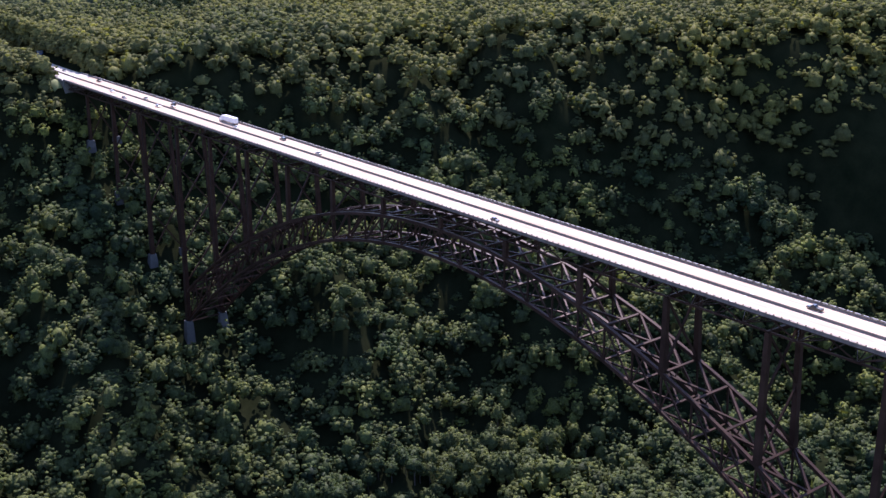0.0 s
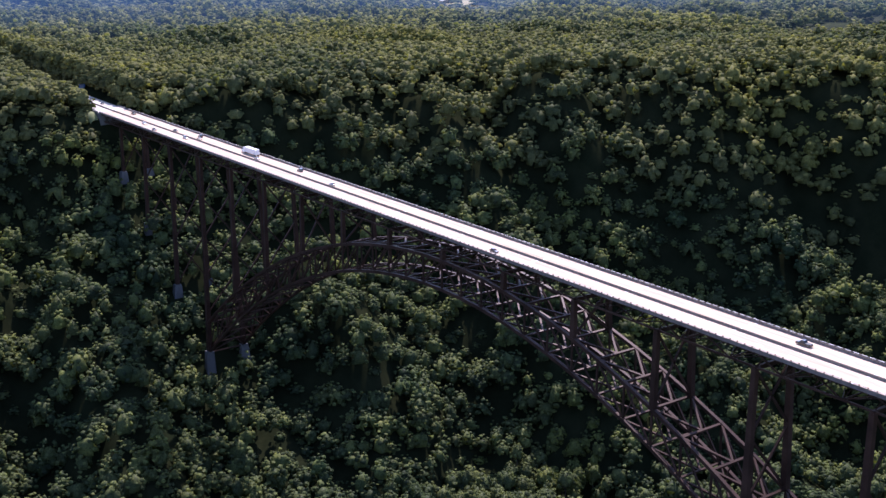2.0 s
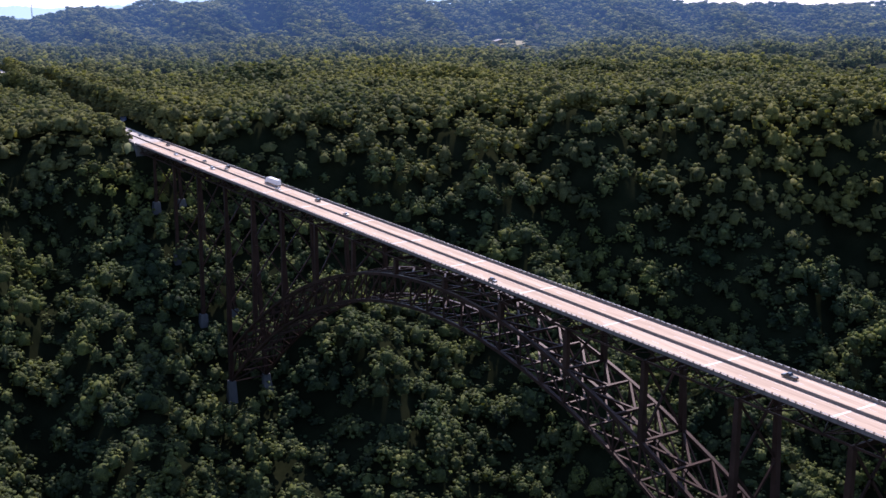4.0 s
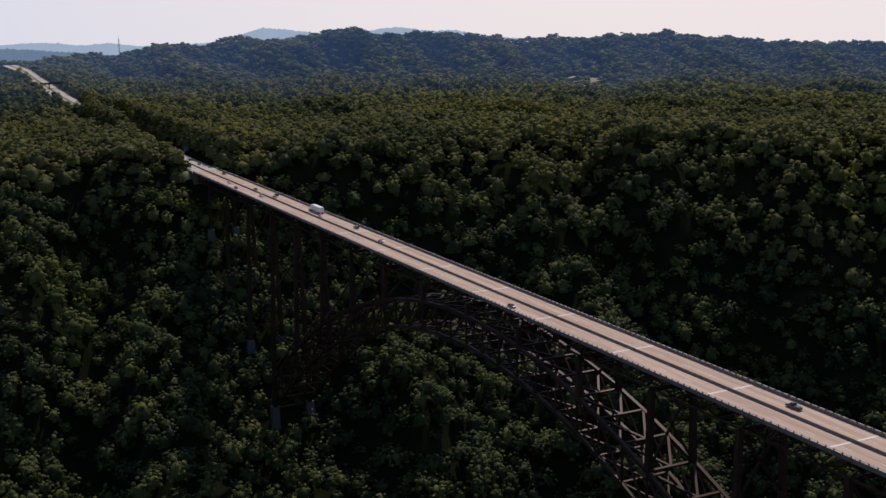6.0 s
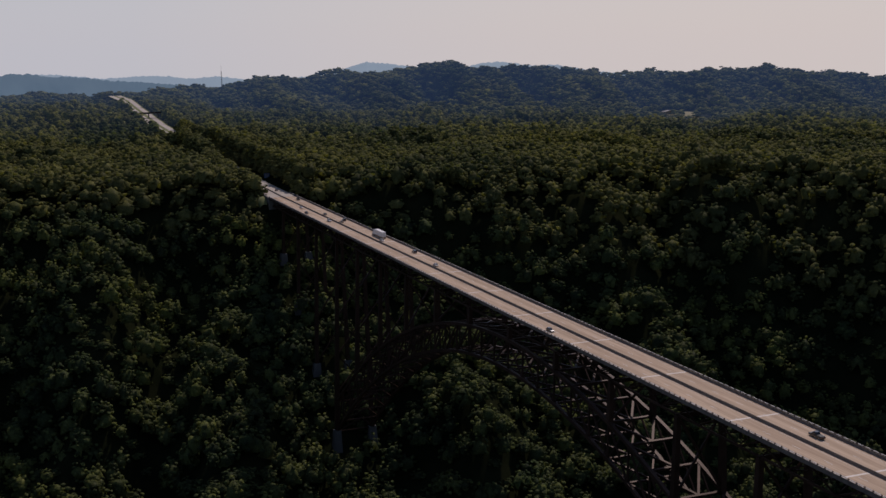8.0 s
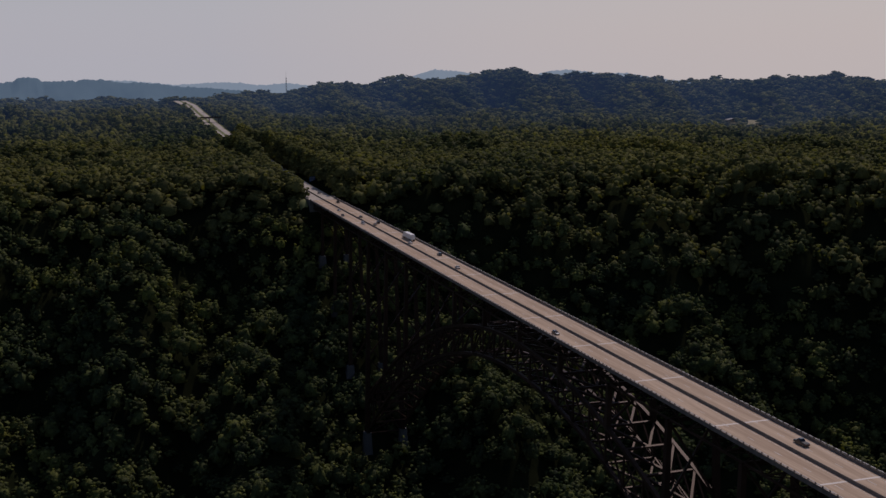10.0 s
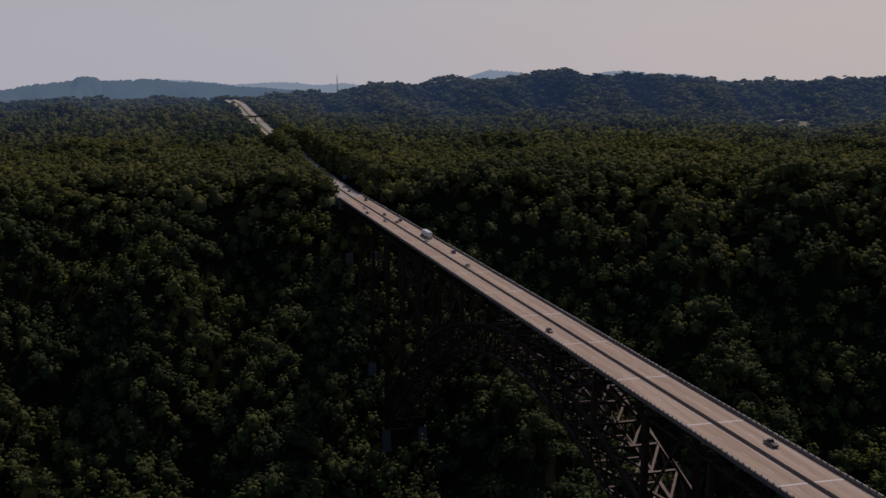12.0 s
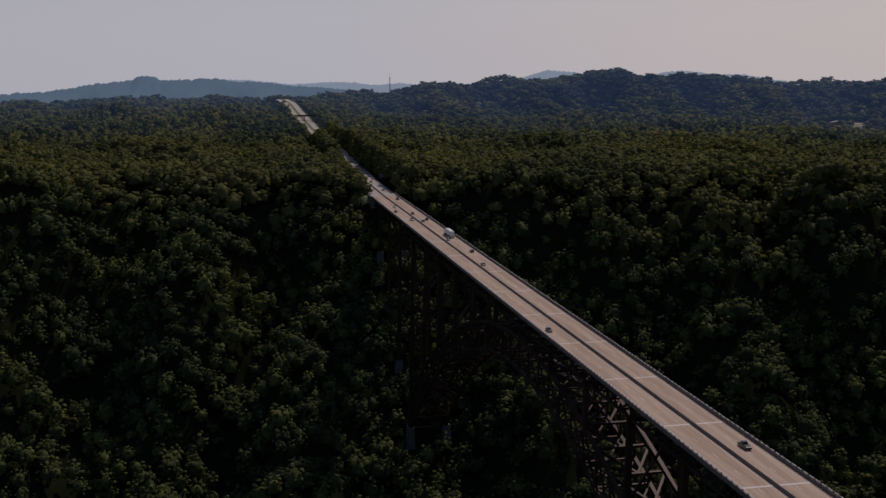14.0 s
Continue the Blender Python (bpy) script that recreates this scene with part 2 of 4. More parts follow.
def beam(bm, a, b, w, h, w2=None, h2=None, up=(0, 0, 1)):
    """A box member from a to b, w wide and h deep, that may taper to w2, h2."""
    a, b = Vector(a), Vector(b)
    d = (b - a).normalized()
    side = d.cross(Vector(up))
    if side.length < 1e-3:
        side = d.cross(Vector((0, 1, 0)))
    side.normalize()
    rise = side.cross(d).normalized()
    rings = []
    for p, ww, hh in ((a, w, h), (b, w2 or w, h2 or h)):
        rings.append([bm.verts.new(p + side * sx * ww / 2 + rise * sz * hh / 2) for sx, sz in ((-1, -1), (1, -1), (1, 1), (-1, 1))])
    for i in range(4):
        bm.faces.new((rings[0][i], rings[0][(i + 1) % 4], rings[1][(i + 1) % 4], rings[1][i]))
    bm.faces.new(rings[0][::-1])
    bm.faces.new(rings[1])


def swept(bm, section, ys, zs):
    """A closed section (x, z) swept along y, lifted by zs."""
    rings = [[bm.verts.new((x, y, z + dz)) for x, z in section] for y, dz in zip(ys, zs)]
    n = len(section)
    for a, b in zip(rings, rings[1:]):
        for i in range(n):
            bm.faces.new((a[i], a[(i + 1) % n], b[(i + 1) % n], b[i]))
    bm.faces.new(rings[0][::-1])
    bm.faces.new(rings[-1])


def bar(x, z, w, h):
    """A rectangular section for swept()."""
    return [(x - w / 2, z - h / 2), (x + w / 2, z - h / 2), (x + w / 2, z + h / 2), (x - w / 2, z + h / 2)]


# ---------------------------------------------------------------- the lie of the land


def deck_z(y):
    return 0.0 * y


def smooth01(v, a, b):
    t = np.clip((v - a) / (b - a), 0, 1)
    return t * t * (3 - 2 * t)


def waves(x, y, seed, size):
    """Cheap smooth noise out of turned sine waves, about -1 to 1."""
    r = np.random.RandomState(seed)
    out = np.zeros_like(np.asarray(x, float) + np.asarray(y, float))
    for k in range(7):
        a, s, p = r.uniform(0, 6.28), size * r.uniform(0.55, 1.6), r.uniform(0, 6.28)
        out = out + np.sin((np.cos(a) * x + np.sin(a) * y) / s * 6.28 + p)
    return out / 3.2


BRIDGE_END = 600.0
# the gorge under the bridge: distance along the bridge and the ground there
SLOPE_Y = np.array([-900, -400, -330, -300, -240, -170, -110, 0, 100, 180, 280, 353, 414, 466, 503, 533, 563, 590, 615, 650, 720, 850, 1000, 1300, 1600, 2400, 5200.0])
SLOPE_Z = np.array([-2, -2, -6, -24, -75, -112, -140, -200, -215, -217, -208, -180, -150, -109, -83, -64, -44, -22, -2, 7, 9, 4, 0, -1, 1, 6, 10.0])
# how far the slope stands nearer (-) beside the bridge
SHIFT_X = np.array([-1500, -400, -190, -100, -40, 0, 50, 111, 140, 173, 201, 284, 309, 337, 384, 428, 600, 900, 2000.0])
SHIFT_Y = np.array([-60, -30, -8, -8, 0, 0, -22, -38, -42, -52, -64, -86, -92, -112, -150, -196, -290, -390, -500.0])
# skyline of the hills behind the plateau, by bearing from the near rim
VIEW_X, VIEW_Y = -154.0, -305.0
CREST_AZ = np.array([-40, 2, 6, 10, 11.5, 14.2, 16, 18.3, 20.4, 21.5, 23, 25, 26, 27.5, 28.8, 31.3, 32.5, 34.2, 35, 36.8, 39.4, 43.5, 50, 62.0])
CREST_Z = np.array([26, 28, 34, 43, 47, 47, 49, 60, 65, 59, 61, 55, 52, 48, 45, 48, 53, 51, 56, 46, 42, 34, 30, 28.0])


def bearing(x, y):
    return np.hypot(x - VIEW_X, y - VIEW_Y), np.degrees(np.arctan2(x - VIEW_X, y - VIEW_Y))


def ridge_height(az):
    """Rise of the hills behind the plateau, by bearing, in metres."""
    return np.interp(az, CREST_AZ, CREST_Z) + 1.6 * np.sin(az * 4.7) + 1.2 * np.sin(az * 9.3 + 1.0)


FIELD_X, FIELD_Y = 840.0, 1356.0
# hollows that run down the slope: place across, depth, half width
HOLLOWS = ((22, 8, 15), (176, 16, 26), (262, 12, 20), (345, 20, 28), (470, 26, 36), (-128, 14, 20), (-225, 16, 26), (600, 30, 45))


def hollows(x, y):
    wander = 10 * np.sin(y / 75.0) + 0.12 * (y - 380)
    out = np.zeros_like(np.asarray(x, float) + np.asarray(y, float))
    for c, depth, half in HOLLOWS:
        off = np.where(abs(c) < 80, 0.3, 1.0) * wander
        out = out - depth * np.exp(-(((x - c - off) / half) ** 2)) + 0.35 * depth * np.exp(-(((x - c - off - 1.9 * half) / (half * 0.9)) ** 2))
    return out


def ground_z(x, y):
    x, y = np.asarray(x, float), np.asarray(y, float)
    flank = smooth01(y, 60, 290)
    yy = y - np.interp(x, SHIFT_X, SHIFT_Y) * flank
    z = np.interp(yy, SLOPE_Y, SLOPE_Z)
    away = smooth01(np.abs(x), 18, 75)
    slope = flank * (1 - smooth01(yy, 590, 660)) * smooth01(np.abs(x), 6, 30)
    z = z + hollows(x, y) * slope
    # ribs and gullies down the slopes, and knolls between them
    z = z + (waves(x + 0.35 * y, 0.45 * y, 22, 110) * 20 + waves(x, y, 23, 52) * 6) * slope * away
    # rolling plateau, higher on the west side of the highway
    z = z + (waves(x, y, 5, 330) * 3.5 + waves(x, y, 6, 130) * 5 * smooth01(np.abs(x), 40, 110)) * away * smooth01(yy, 640, 850)
    z = z + 22 * smooth01(y, 950, 1600) * (1 - smooth01(x - 0.03 * y, -20, 190))
    r, az = bearing(x, y)
    hill = ridge_height(az)
    rise = smooth01(r, 1760 + 190 * np.exp(-(((az - 31) / 3.5) ** 2)), 2270)
    # spurs and side valleys that run down from the crest, leaning to one side
    lean = az + 0.006 * (r - 2000)
    spur = np.abs(np.sin(lean * 0.62 + 0.6 * np.sin(r * 0.004))) * 0.6 + np.abs(np.sin(lean * 1.37 + 1.0)) * 0.3 + np.abs(np.sin(lean * 3.1 + r * 0.01)) * 0.12
    face = smooth01(r, 1850, 1990) * (1 - smooth01(r, 2160, 2280))
    z = z + hill * (rise * (1 - 0.45 * smooth01(r, 2330, 2800)) + 1.1 * (spur - 0.82) * face) * smooth01(az, 4, 12)
    z = z - 150 * smooth01(r, 2360, 3300)
    # the glade before the hills, with a shallow valley on its near side
    glade = 1 - smooth01(np.hypot(x - FIELD_X, y - FIELD_Y), 50, 130)
    z = z * (1 - glade) + (0.08 * (y - FIELD_Y)) * glade
    z = z - 15 * np.exp(-(((x - FIELD_X + 80) / 120) ** 2) - ((y - FIELD_Y + 140) / 95) ** 2)
    # the shelf that carries the highway beyond the bridge
    near_road = 1 - smooth01(np.abs(x - road_x(y)), 14.5, 25)
    on = smooth01(y, 585, 608) * near_road
    return z * (1 - on) + (road_z(y) - 0.6) * on


ROAD_Y = np.array([560, 600, 700, 900, 1100, 1300, 1600, 1740, 1800, 1900, 2300.0])
ROAD_Z = np.array([0, 0, 1, 4, 8, 16, 37, 40, 36, 18, 10.0])


def road_z(y):
    return np.interp(y, ROAD_Y, ROAD_Z)


def road_x(y):
    return np.interp(y, [560, 700, 900, 1000, 1200, 1320, 1500, 1620, 2300], [0, 0, 4, 7, 6, 5, 1, 0, -20])


def grid_axis(breaks):
    out = []
    for a, b, step in breaks:
        out += list(np.arange(a, b, step))
    return np.array(out + [breaks[-1][1]])


GX = grid_axis([(-4600, -1000, 150), (-1000, -320, 40), (-320, 620, 10), (620, 1700, 25), (1700, 4700, 120)])
GY = grid_axis([(-1500, -500, 60), (-500, 160, 20), (160, 760, 10), (760, 2200, 25), (2200, 4800, 80)])


def sheet(name, xs, ys, height, mat):
    X, Y = np.meshgrid(xs, ys)
    Z = height(X, Y)
    nx, ny = len(xs), len(ys)
    me = bpy.data.meshes.new(name)
    i = (np.arange(ny - 1)[:, None] * nx + np.arange(nx - 1)[None]).ravel()
    faces = np.stack([i, i + 1, i + nx + 1, i + nx], 1)
    me.from_pydata(np.stack([X.ravel(), Y.ravel(), Z.ravel()], 1).tolist(), [], faces.tolist())
    me.polygons.foreach_set("use_smooth", [True] * len(me.polygons))
    me.materials.append(mat)
    return new(name, me)



ground = tagged(sheet("ground", GX, GY, ground_z, M_FLOOR), "leaf-littered forest floor of a deep gorge and plateau, shade painted near black", "ground", kind="structure")
# brush between the crowns of the far woods, with haze glow painted in
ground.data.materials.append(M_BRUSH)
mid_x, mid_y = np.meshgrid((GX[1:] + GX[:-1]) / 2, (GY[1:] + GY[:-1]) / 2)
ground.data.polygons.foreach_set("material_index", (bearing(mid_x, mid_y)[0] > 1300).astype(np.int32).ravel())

# ---------------------------------------------------------------- the bridge
BAY, FIRST = 43.67, 28.67               # bents stand every 43.67 m on the arch
NEAR_END = -330.0
HALF = 10.55
CROWN_Y, SPRING = 157.5, 264.0
ARCH_A, ARCH_B = FIRST + BAY * -3, FIRST + BAY * 9
bent_y = [-290.0, -245.0, -199.0, -151.0] + [FIRST + BAY * k for k in range(-3, 10)] + [470.5, 518.5, 562.0]


def arch_top(y):
    return -11.3 - 0.00144 * (y - CROWN_Y) ** 2


def arch_low(y):
    return arch_top(y) - 13.0 - 7.0 * ((y - CROWN_Y) / SPRING) ** 2


def rib_x(z):
    return 9.2 + 0.021 * max(0.0, -z - 10)


bridge = empty("arch_bridge", label="long rust-brown steel arch bridge with pale concrete road deck", category="bridge")
ys = list(np.arange(NEAR_END, BRIDGE_END, 9.5)) + [BRIDGE_END]
zs = [deck_z(y) for y in ys]
bm = bmesh.new()
swept(bm, [(-HALF, -0.45), (-HALF + 0.7, -0.75), (HALF - 0.7, -0.75), (HALF, -0.45), (HALF, 0.0), (-HALF, 0.0)], ys, zs)
part("road_deck", bm, M_DECK, bridge, "pale pinkish concrete road deck")
for s in (-1, 1):
    bm = bmesh.new()
    swept(bm, [(s * (HALF + 0.03), -0.5), (s * (HALF + 0.03), 0.8), (s * (HALF - 0.22), 0.8), (s * (HALF - 0.28), 0.35), (s * (HALF - 0.5), 0.08), (s * (HALF - 0.5), -0.02)][:: s], ys, zs)
    parapet = part("parapet", bm, M_PARAPET, bridge, "brown concrete parapet darkened with painted shade, pale rail")
    bm = bmesh.new()
    for y in np.arange(NEAR_END + 1.45, BRIDGE_END - 3, 3.05):
        beam(bm, (s * (HALF - 0.1), y, deck_z(y) + 1.18), (s * (HALF - 0.1), y + 2.15, deck_z(y + 2.15) + 1.18), 0.24, 0.16)
    part("rail", bm, M_RAIL, parapet)
    bm, first = bmesh.new(), None
    y = NEAR_END + 1
    while y < BRIDGE_END:
        if -60 < y < 395:                    # the stretch that the flight passes nearest: post by post
            if first is None:
                one = bmesh.new()
                box(one, -0.14, 0.14, -0.16, 0.16, 0.78, 1.3)
                first = post = part("rail_post", one, M_PARAPET, parapet)
            else:
                post = new("rail_post", first.data)
                post.parent = parapet
            post.location = (s * (HALF - 0.1), y, deck_z(y))
        else:
            box(bm, s * (HALF - 0.1) - 0.14, s * (HALF - 0.1) + 0.14, y - 0.16, y + 0.16, deck_z(y) + 0.78, deck_z(y) + 1.3)
        y += 3.05
    part("railing_rest", bm, M_PARAPET, parapet)["kind"] = "stuff"
bm = bmesh.new()
swept(bm, [(-0.42, -0.02), (-0.3, 0.12), (-0.16, 0.4), (-0.11, 0.95), (0.11, 0.95), (0.16, 0.4), (0.3, 0.12), (0.42, -0.02)][::-1], ys, zs)
part("median_barrier", bm, M_MEDIAN, bridge, "dark brown concrete median barrier")

# expansion joints, lane dashes and edge lines, laid 4 mm over the deck
S_JOINT = 51.6
for k in range(-6, 12):
    y = S_JOINT * k + 0.9
    if NEAR_END + 5 < y < BRIDGE_END - 5:
        for x0, x1 in ((-HALF + 0.52, -0.45), (0.45, HALF - 0.52)):
            bm = bmesh.new()
            box(bm, x0, x1, y - 0.42, y + 0.42, deck_z(y) + 0.002, deck_z(y) + 0.012)
            part("expansion_joint", bm, M_JOINT, bridge)
for s in (-1, 1):
    y = NEAR_END + 3
    while y < BRIDGE_END - 4:
        bm = bmesh.new()
        beam(bm, (s * 4.95, y, deck_z(y) + 0.004), (s * 4.95, y + 3.6, deck_z(y + 3.6) + 0.004), 0.17, 0.008)
        part("lane_dash", bm, M_PAINT, bridge)
        y += S_JOINT / 3.8
    for off in (1.15, 8.75):
        bm = bmesh.new()
        swept(bm, bar(s * off, 0.004, 0.13, 0.008), ys, zs)
        part("edge_line", bm, M_PAINT, bridge)


def member(name, a, b, w, h, parent, w2=None, h2=None, up=(0, 0, 1)):
    bm = bmesh.new()
    beam(bm, a, b, w, h, w2, h2, up)
    return part(name, bm, M_STEEL, parent)


# the deck trusses, one each side, and the floor frames between them
TRUSS_X, TRUSS_TOP, TRUSS_LOW = 8.4, -1.3, -6.2
panel = BAY / 4
py = [FIRST + BAY * -8 + panel * k for k in range(0, 100)]
py = [y for y in py if NEAR_END + 3 < y < BRIDGE_END - 3]
for s in (-1, 1):
    truss = empty("deck_truss")
    truss.parent = bridge
    for name, dz, h in (("top_chord", TRUSS_TOP, 0.75), ("bottom_chord", TRUSS_LOW, 0.7)):
        bm = bmesh.new()
        swept(bm, bar(s * TRUSS_X, dz, 0.6, h), py, [deck_z(y) for y in py])
        part(name, bm, M_STEEL, truss)
    for i, (a, b) in enumerate(zip(py, py[1:])):
        lo, hi = (TRUSS_LOW, TRUSS_TOP) if i % 2 else (TRUSS_TOP, TRUSS_LOW)
        member("diagonal", (s * TRUSS_X, a, deck_z(a) + lo), (s * TRUSS_X, b, deck_z(b) + hi), 0.4, 0.4, truss)
for y in py:
    z = deck_z(y)
    bm = bmesh.new()
    beam(bm, (-TRUSS_X - 1.6, y, z + TRUSS_TOP), (TRUSS_X + 1.6, y, z + TRUSS_TOP), 0.45, 0.9)
    beam(bm, (-TRUSS_X, y, z + TRUSS_LOW), (TRUSS_X, y, z + TRUSS_LOW), 0.35, 0.4)
    beam(bm, (-TRUSS_X, y, z + TRUSS_LOW), (0, y, z + TRUSS_TOP), 0.28, 0.28)
    beam(bm, (TRUSS_X, y, z + TRUSS_LOW), (0, y, z + TRUSS_TOP), 0.28, 0.28)
    part("floor_frame", bm, M_STEEL, bridge)
for s in (-6, -3, 0, 3, 6):
    bm = bmesh.new()
    swept(bm, bar(s, -0.98, 0.35, 0.4), py, [deck_z(y) for y in py])
    part("stringer", bm, M_STEEL, bridge)
for i, (a, b) in enumerate(zip(py, py[1:])):
    s = 1 if i % 2 else -1
    member("deck_lateral", (-s * TRUSS_X, a, deck_z(a) + TRUSS_LOW), (s * TRUSS_X, b, deck_z(b) + TRUSS_LOW), 0.28, 0.28, bridge)

# the two arch ribs with panels a third of a bay long
ay = [ARCH_A + BAY / 3 * k for k in range(0, 12 * 3 + 1)]
for s in (-1, 1):
    rib = empty("arch_rib")
    rib.parent = bridge
    top = [Vector((s * rib_x(arch_top(y)), y, arch_top(y))) for y in ay]
    low = [Vector((s * rib_x(arch_low(y)), y, arch_low(y))) for y in ay]
    for i in range(len(ay) - 1):
        member("top_chord", top[i], top[i + 1], 1.35, 1.35, rib)
        member("bottom_chord", low[i], low[i + 1], 1.35, 1.35, rib)
        if ay[i] < CROWN_Y:
            member("diagonal", top[i + 1], low[i], 0.6, 0.6, rib)
        else:
            member("diagonal", top[i], low[i + 1], 0.6, 0.6, rib)
    for i in range(len(ay)):
        member("vertical", top[i], low[i], 0.65, 0.65, rib)
for i, y in enumerate(ay):
    zt, zl = arch_top(y), arch_low(y)
    xt, xl = rib_x(zt), rib_x(zl)
    tilt = (0, 0.00288 * (y - CROWN_Y), 1)
    member("cross_strut", (-xt, y, zt), (xt, y, zt), 0.85, 0.85, bridge, up=tilt)
    member("cross_strut", (-xl, y, zl), (xl, y, zl), 0.75, 0.75, bridge, up=tilt)
    member("sway_brace", (-xl, y, zl), (0, y, zt), 0.4, 0.4, bridge)
    member("sway_brace", (xl, y, zl), (0, y, zt), 0.4, 0.4, bridge)
    if i + 1 < len(ay):
        yn = ay[i + 1]
        tn, ln = arch_top(yn), arch_low(yn)
        for s in (-1, 1):
            member("lateral_brace", (0, y, zt), (s * rib_x(tn), yn, tn), 0.85, 0.85, bridge, up=tilt)
            member("lower_lateral_brace", (0, y, zl), (s * rib_x(ln), yn, ln), 0.7, 0.7, bridge, up=tilt)

# bents: two tapered legs with a cap and X bracing, on the arch or on pedestals
for y in bent_y:
    head = deck_z(y) + TRUSS_LOW - 0.4
    on_arch = ARCH_A + 5 < y < ARCH_B - 5
    foot = arch_top(y) + 0.4 if on_arch else float(ground_z(0.0, y)) + 7.0
    if not on_arch:
        foot = min(foot, head - 3)
    if min(abs(y - ARCH_A), abs(y - ARCH_B)) < 5:
        foot = -131.0
    bent = empty("bent")
    bent.parent = bridge
    tall = head - foot
    x1 = 8.6 + 0.026 * tall
    width = 1.8 + 0.008 * tall
    if tall > 3:
        for s in (-1, 1):
            member("leg", (s * x1, y, foot), (s * 8.6, y, head), width * 1.1, width, bent, 1.9, 1.7)
        member("cap_beam", (-9.4, y, head + 0.1), (9.4, y, head + 0.1), 1.2, 1.5, bent)
        n = max(1, int(round(tall / 27)))
        if tall > 12:
            for i in range(n):
                za, zb = foot + tall * i / n, foot + tall * (i + 1) / n
                xa, xb = x1 + (8.6 - x1) * i / n, x1 + (8.6 - x1) * (i + 1) / n
                member("brace", (-xa, y, za), (xb, y, zb), 0.75, 0.75, bent)
                member("brace", (xa, y, za), (-xb, y, zb), 0.75, 0.75, bent)
    if not on_arch:
        for s in (-1, 1):
            base = float(ground_z(s * x1, y)) - 4
            bm = bmesh.new()
            beam(bm, (s * (x1 + 0.4), y, base), (s * x1, y, foot + 0.2), 6.6, 5.4, 4.6, 3.8, up=(0, 1, 0))
            bmesh.ops.bevel(bm, geom=bm.edges[:], offset=0.25, segments=1, affect="EDGES")
            part("pedestal", bm, M_PIER, bridge, "concrete pedestal painted dark with shade")

# abutment at the far end
bm = bmesh.new()
box(bm, -HALF - 0.6, HALF + 0.6, BRIDGE_END - 3, BRIDGE_END + 8, deck_z(BRIDGE_END) - 22, deck_z(BRIDGE_END) - 0.8)
for s in (-1, 1):
    box(bm, s * (HALF + 0.62) - 0.5, s * (HALF + 0.62) + 0.5, BRIDGE_END + 2, BRIDGE_END + 22, deck_z(BRIDGE_END) - 20, deck_z(BRIDGE_END) + 0.9)
tagged(part("abutment", bm, M_ABUT), "stained grey concrete bridge abutment on the gorge rim", "abutment", kind="structure")

# ---------------------------------------------------------------- highway beyond the bridge


def ribbon(name, y0, y1, x0, x1, lift, mat, step=12.0):
    bm = bmesh.new()
    yy = np.arange(y0, y1 + step, step)
    last = None
    for y in yy:
        c, z = float(road_x(y)), float(road_z(y)) + lift
        now = [bm.verts.new(q) for q in ((c + x0, y, z), (c + x1, y, z), (c + x0, y, z - 0.5), (c + x1, y, z - 0.5))]
        if last:
            bm.faces.new((last[0], last[1], now[1], now[0]))
            bm.faces.new((last[2], last[0], now[0], now[2]))
            bm.faces.new((last[1], last[3], now[3], now[1]))
        last = now
    return part(name, bm, mat)


tagged(ribbon("road", BRIDGE_END + 0.2, 1120, -10.5, 10.5, 0.0, M_ROAD), "pale concrete divided highway through the forest", "road", kind="structure")
for x0, x1 in ((-10.2, -2.4), (2.4, 9.6)):
    tagged(ribbon("road", 1120, 1760, x0, x1, 0.0, M_ROAD), "pale concrete carriageway of a distant highway", "road", kind="structure")
tagged(ribbon("verge", BRIDGE_END + 23, 1760, -11.6, 11.6, -0.12, M_GRASS), "yellow-green mown grass verge beside the highway", "verge", kind="structure")
bank_x, bank_y = np.arange(-18.0, -11.2, 1.2), np.arange(599, 614, 1.6)
tagged(sheet("embankment", bank_x, bank_y, lambda x, y: ground_z(x, y) + 0.35, M_GRASS), "yellow-green grassy embankment beside the bridge abutment", "embankment", kind="structure")
bm = bmesh.new()
for a in np.arange(BRIDGE_END + 0.3, 1110, 12.0):
    b = a + 11.9
    beam(bm, (road_x(a), a, road_z(a) + 0.4), (road_x(b), b, road_z(b) + 0.4), 0.5, 0.9)
tagged(part("median_barrier", bm, M_MEDIAN), "dark brown concrete barrier dividing the highway", "barrier", kind="structure")

# a slim road bridge over the far end of the highway
OVER_Y = 1378.0
over_x, over_z = float(road_x(OVER_Y)), float(road_z(OVER_Y))
overpass = empty("overpass", (over_x, OVER_Y, over_z), label="slim dark road bridge crossing the distant highway", category="bridge")
bm = bmesh.new()
box(bm, -24, 24, -2.6, 2.6, 5.4, 6.6)
part("deck", bm, M_ABUT, overpass)
for y in (-2.5, 2.5):
    bm = bmesh.new()
    box(bm, -24, 24, y - 0.15, y + 0.15, 6.6, 7.6)
    part("railing", bm, M_STEEL, overpass)
for x in (-12.5, 0.0, 12.5):
    bm = bmesh.new()
    box(bm, x - 0.5, x + 0.5, -2.0, 2.0, -1.0, 5.4)
    part("pier", bm, M_ABUT, overpass)

# ---------------------------------------------------------------- forest


def ball(fine):
    """Vertices and triangles of a round ball of radius 1, for the lobes of a crown."""
    bm = bmesh.new()
    bmesh.ops.create_icosphere(bm, subdivisions=fine, radius=1)
    bm.verts.index_update()
    v = np.array([p.co for p in bm.verts])
    f = np.array([[p.index for p in q.verts] for q in bm.faces])
    bm.free()
    return v, f


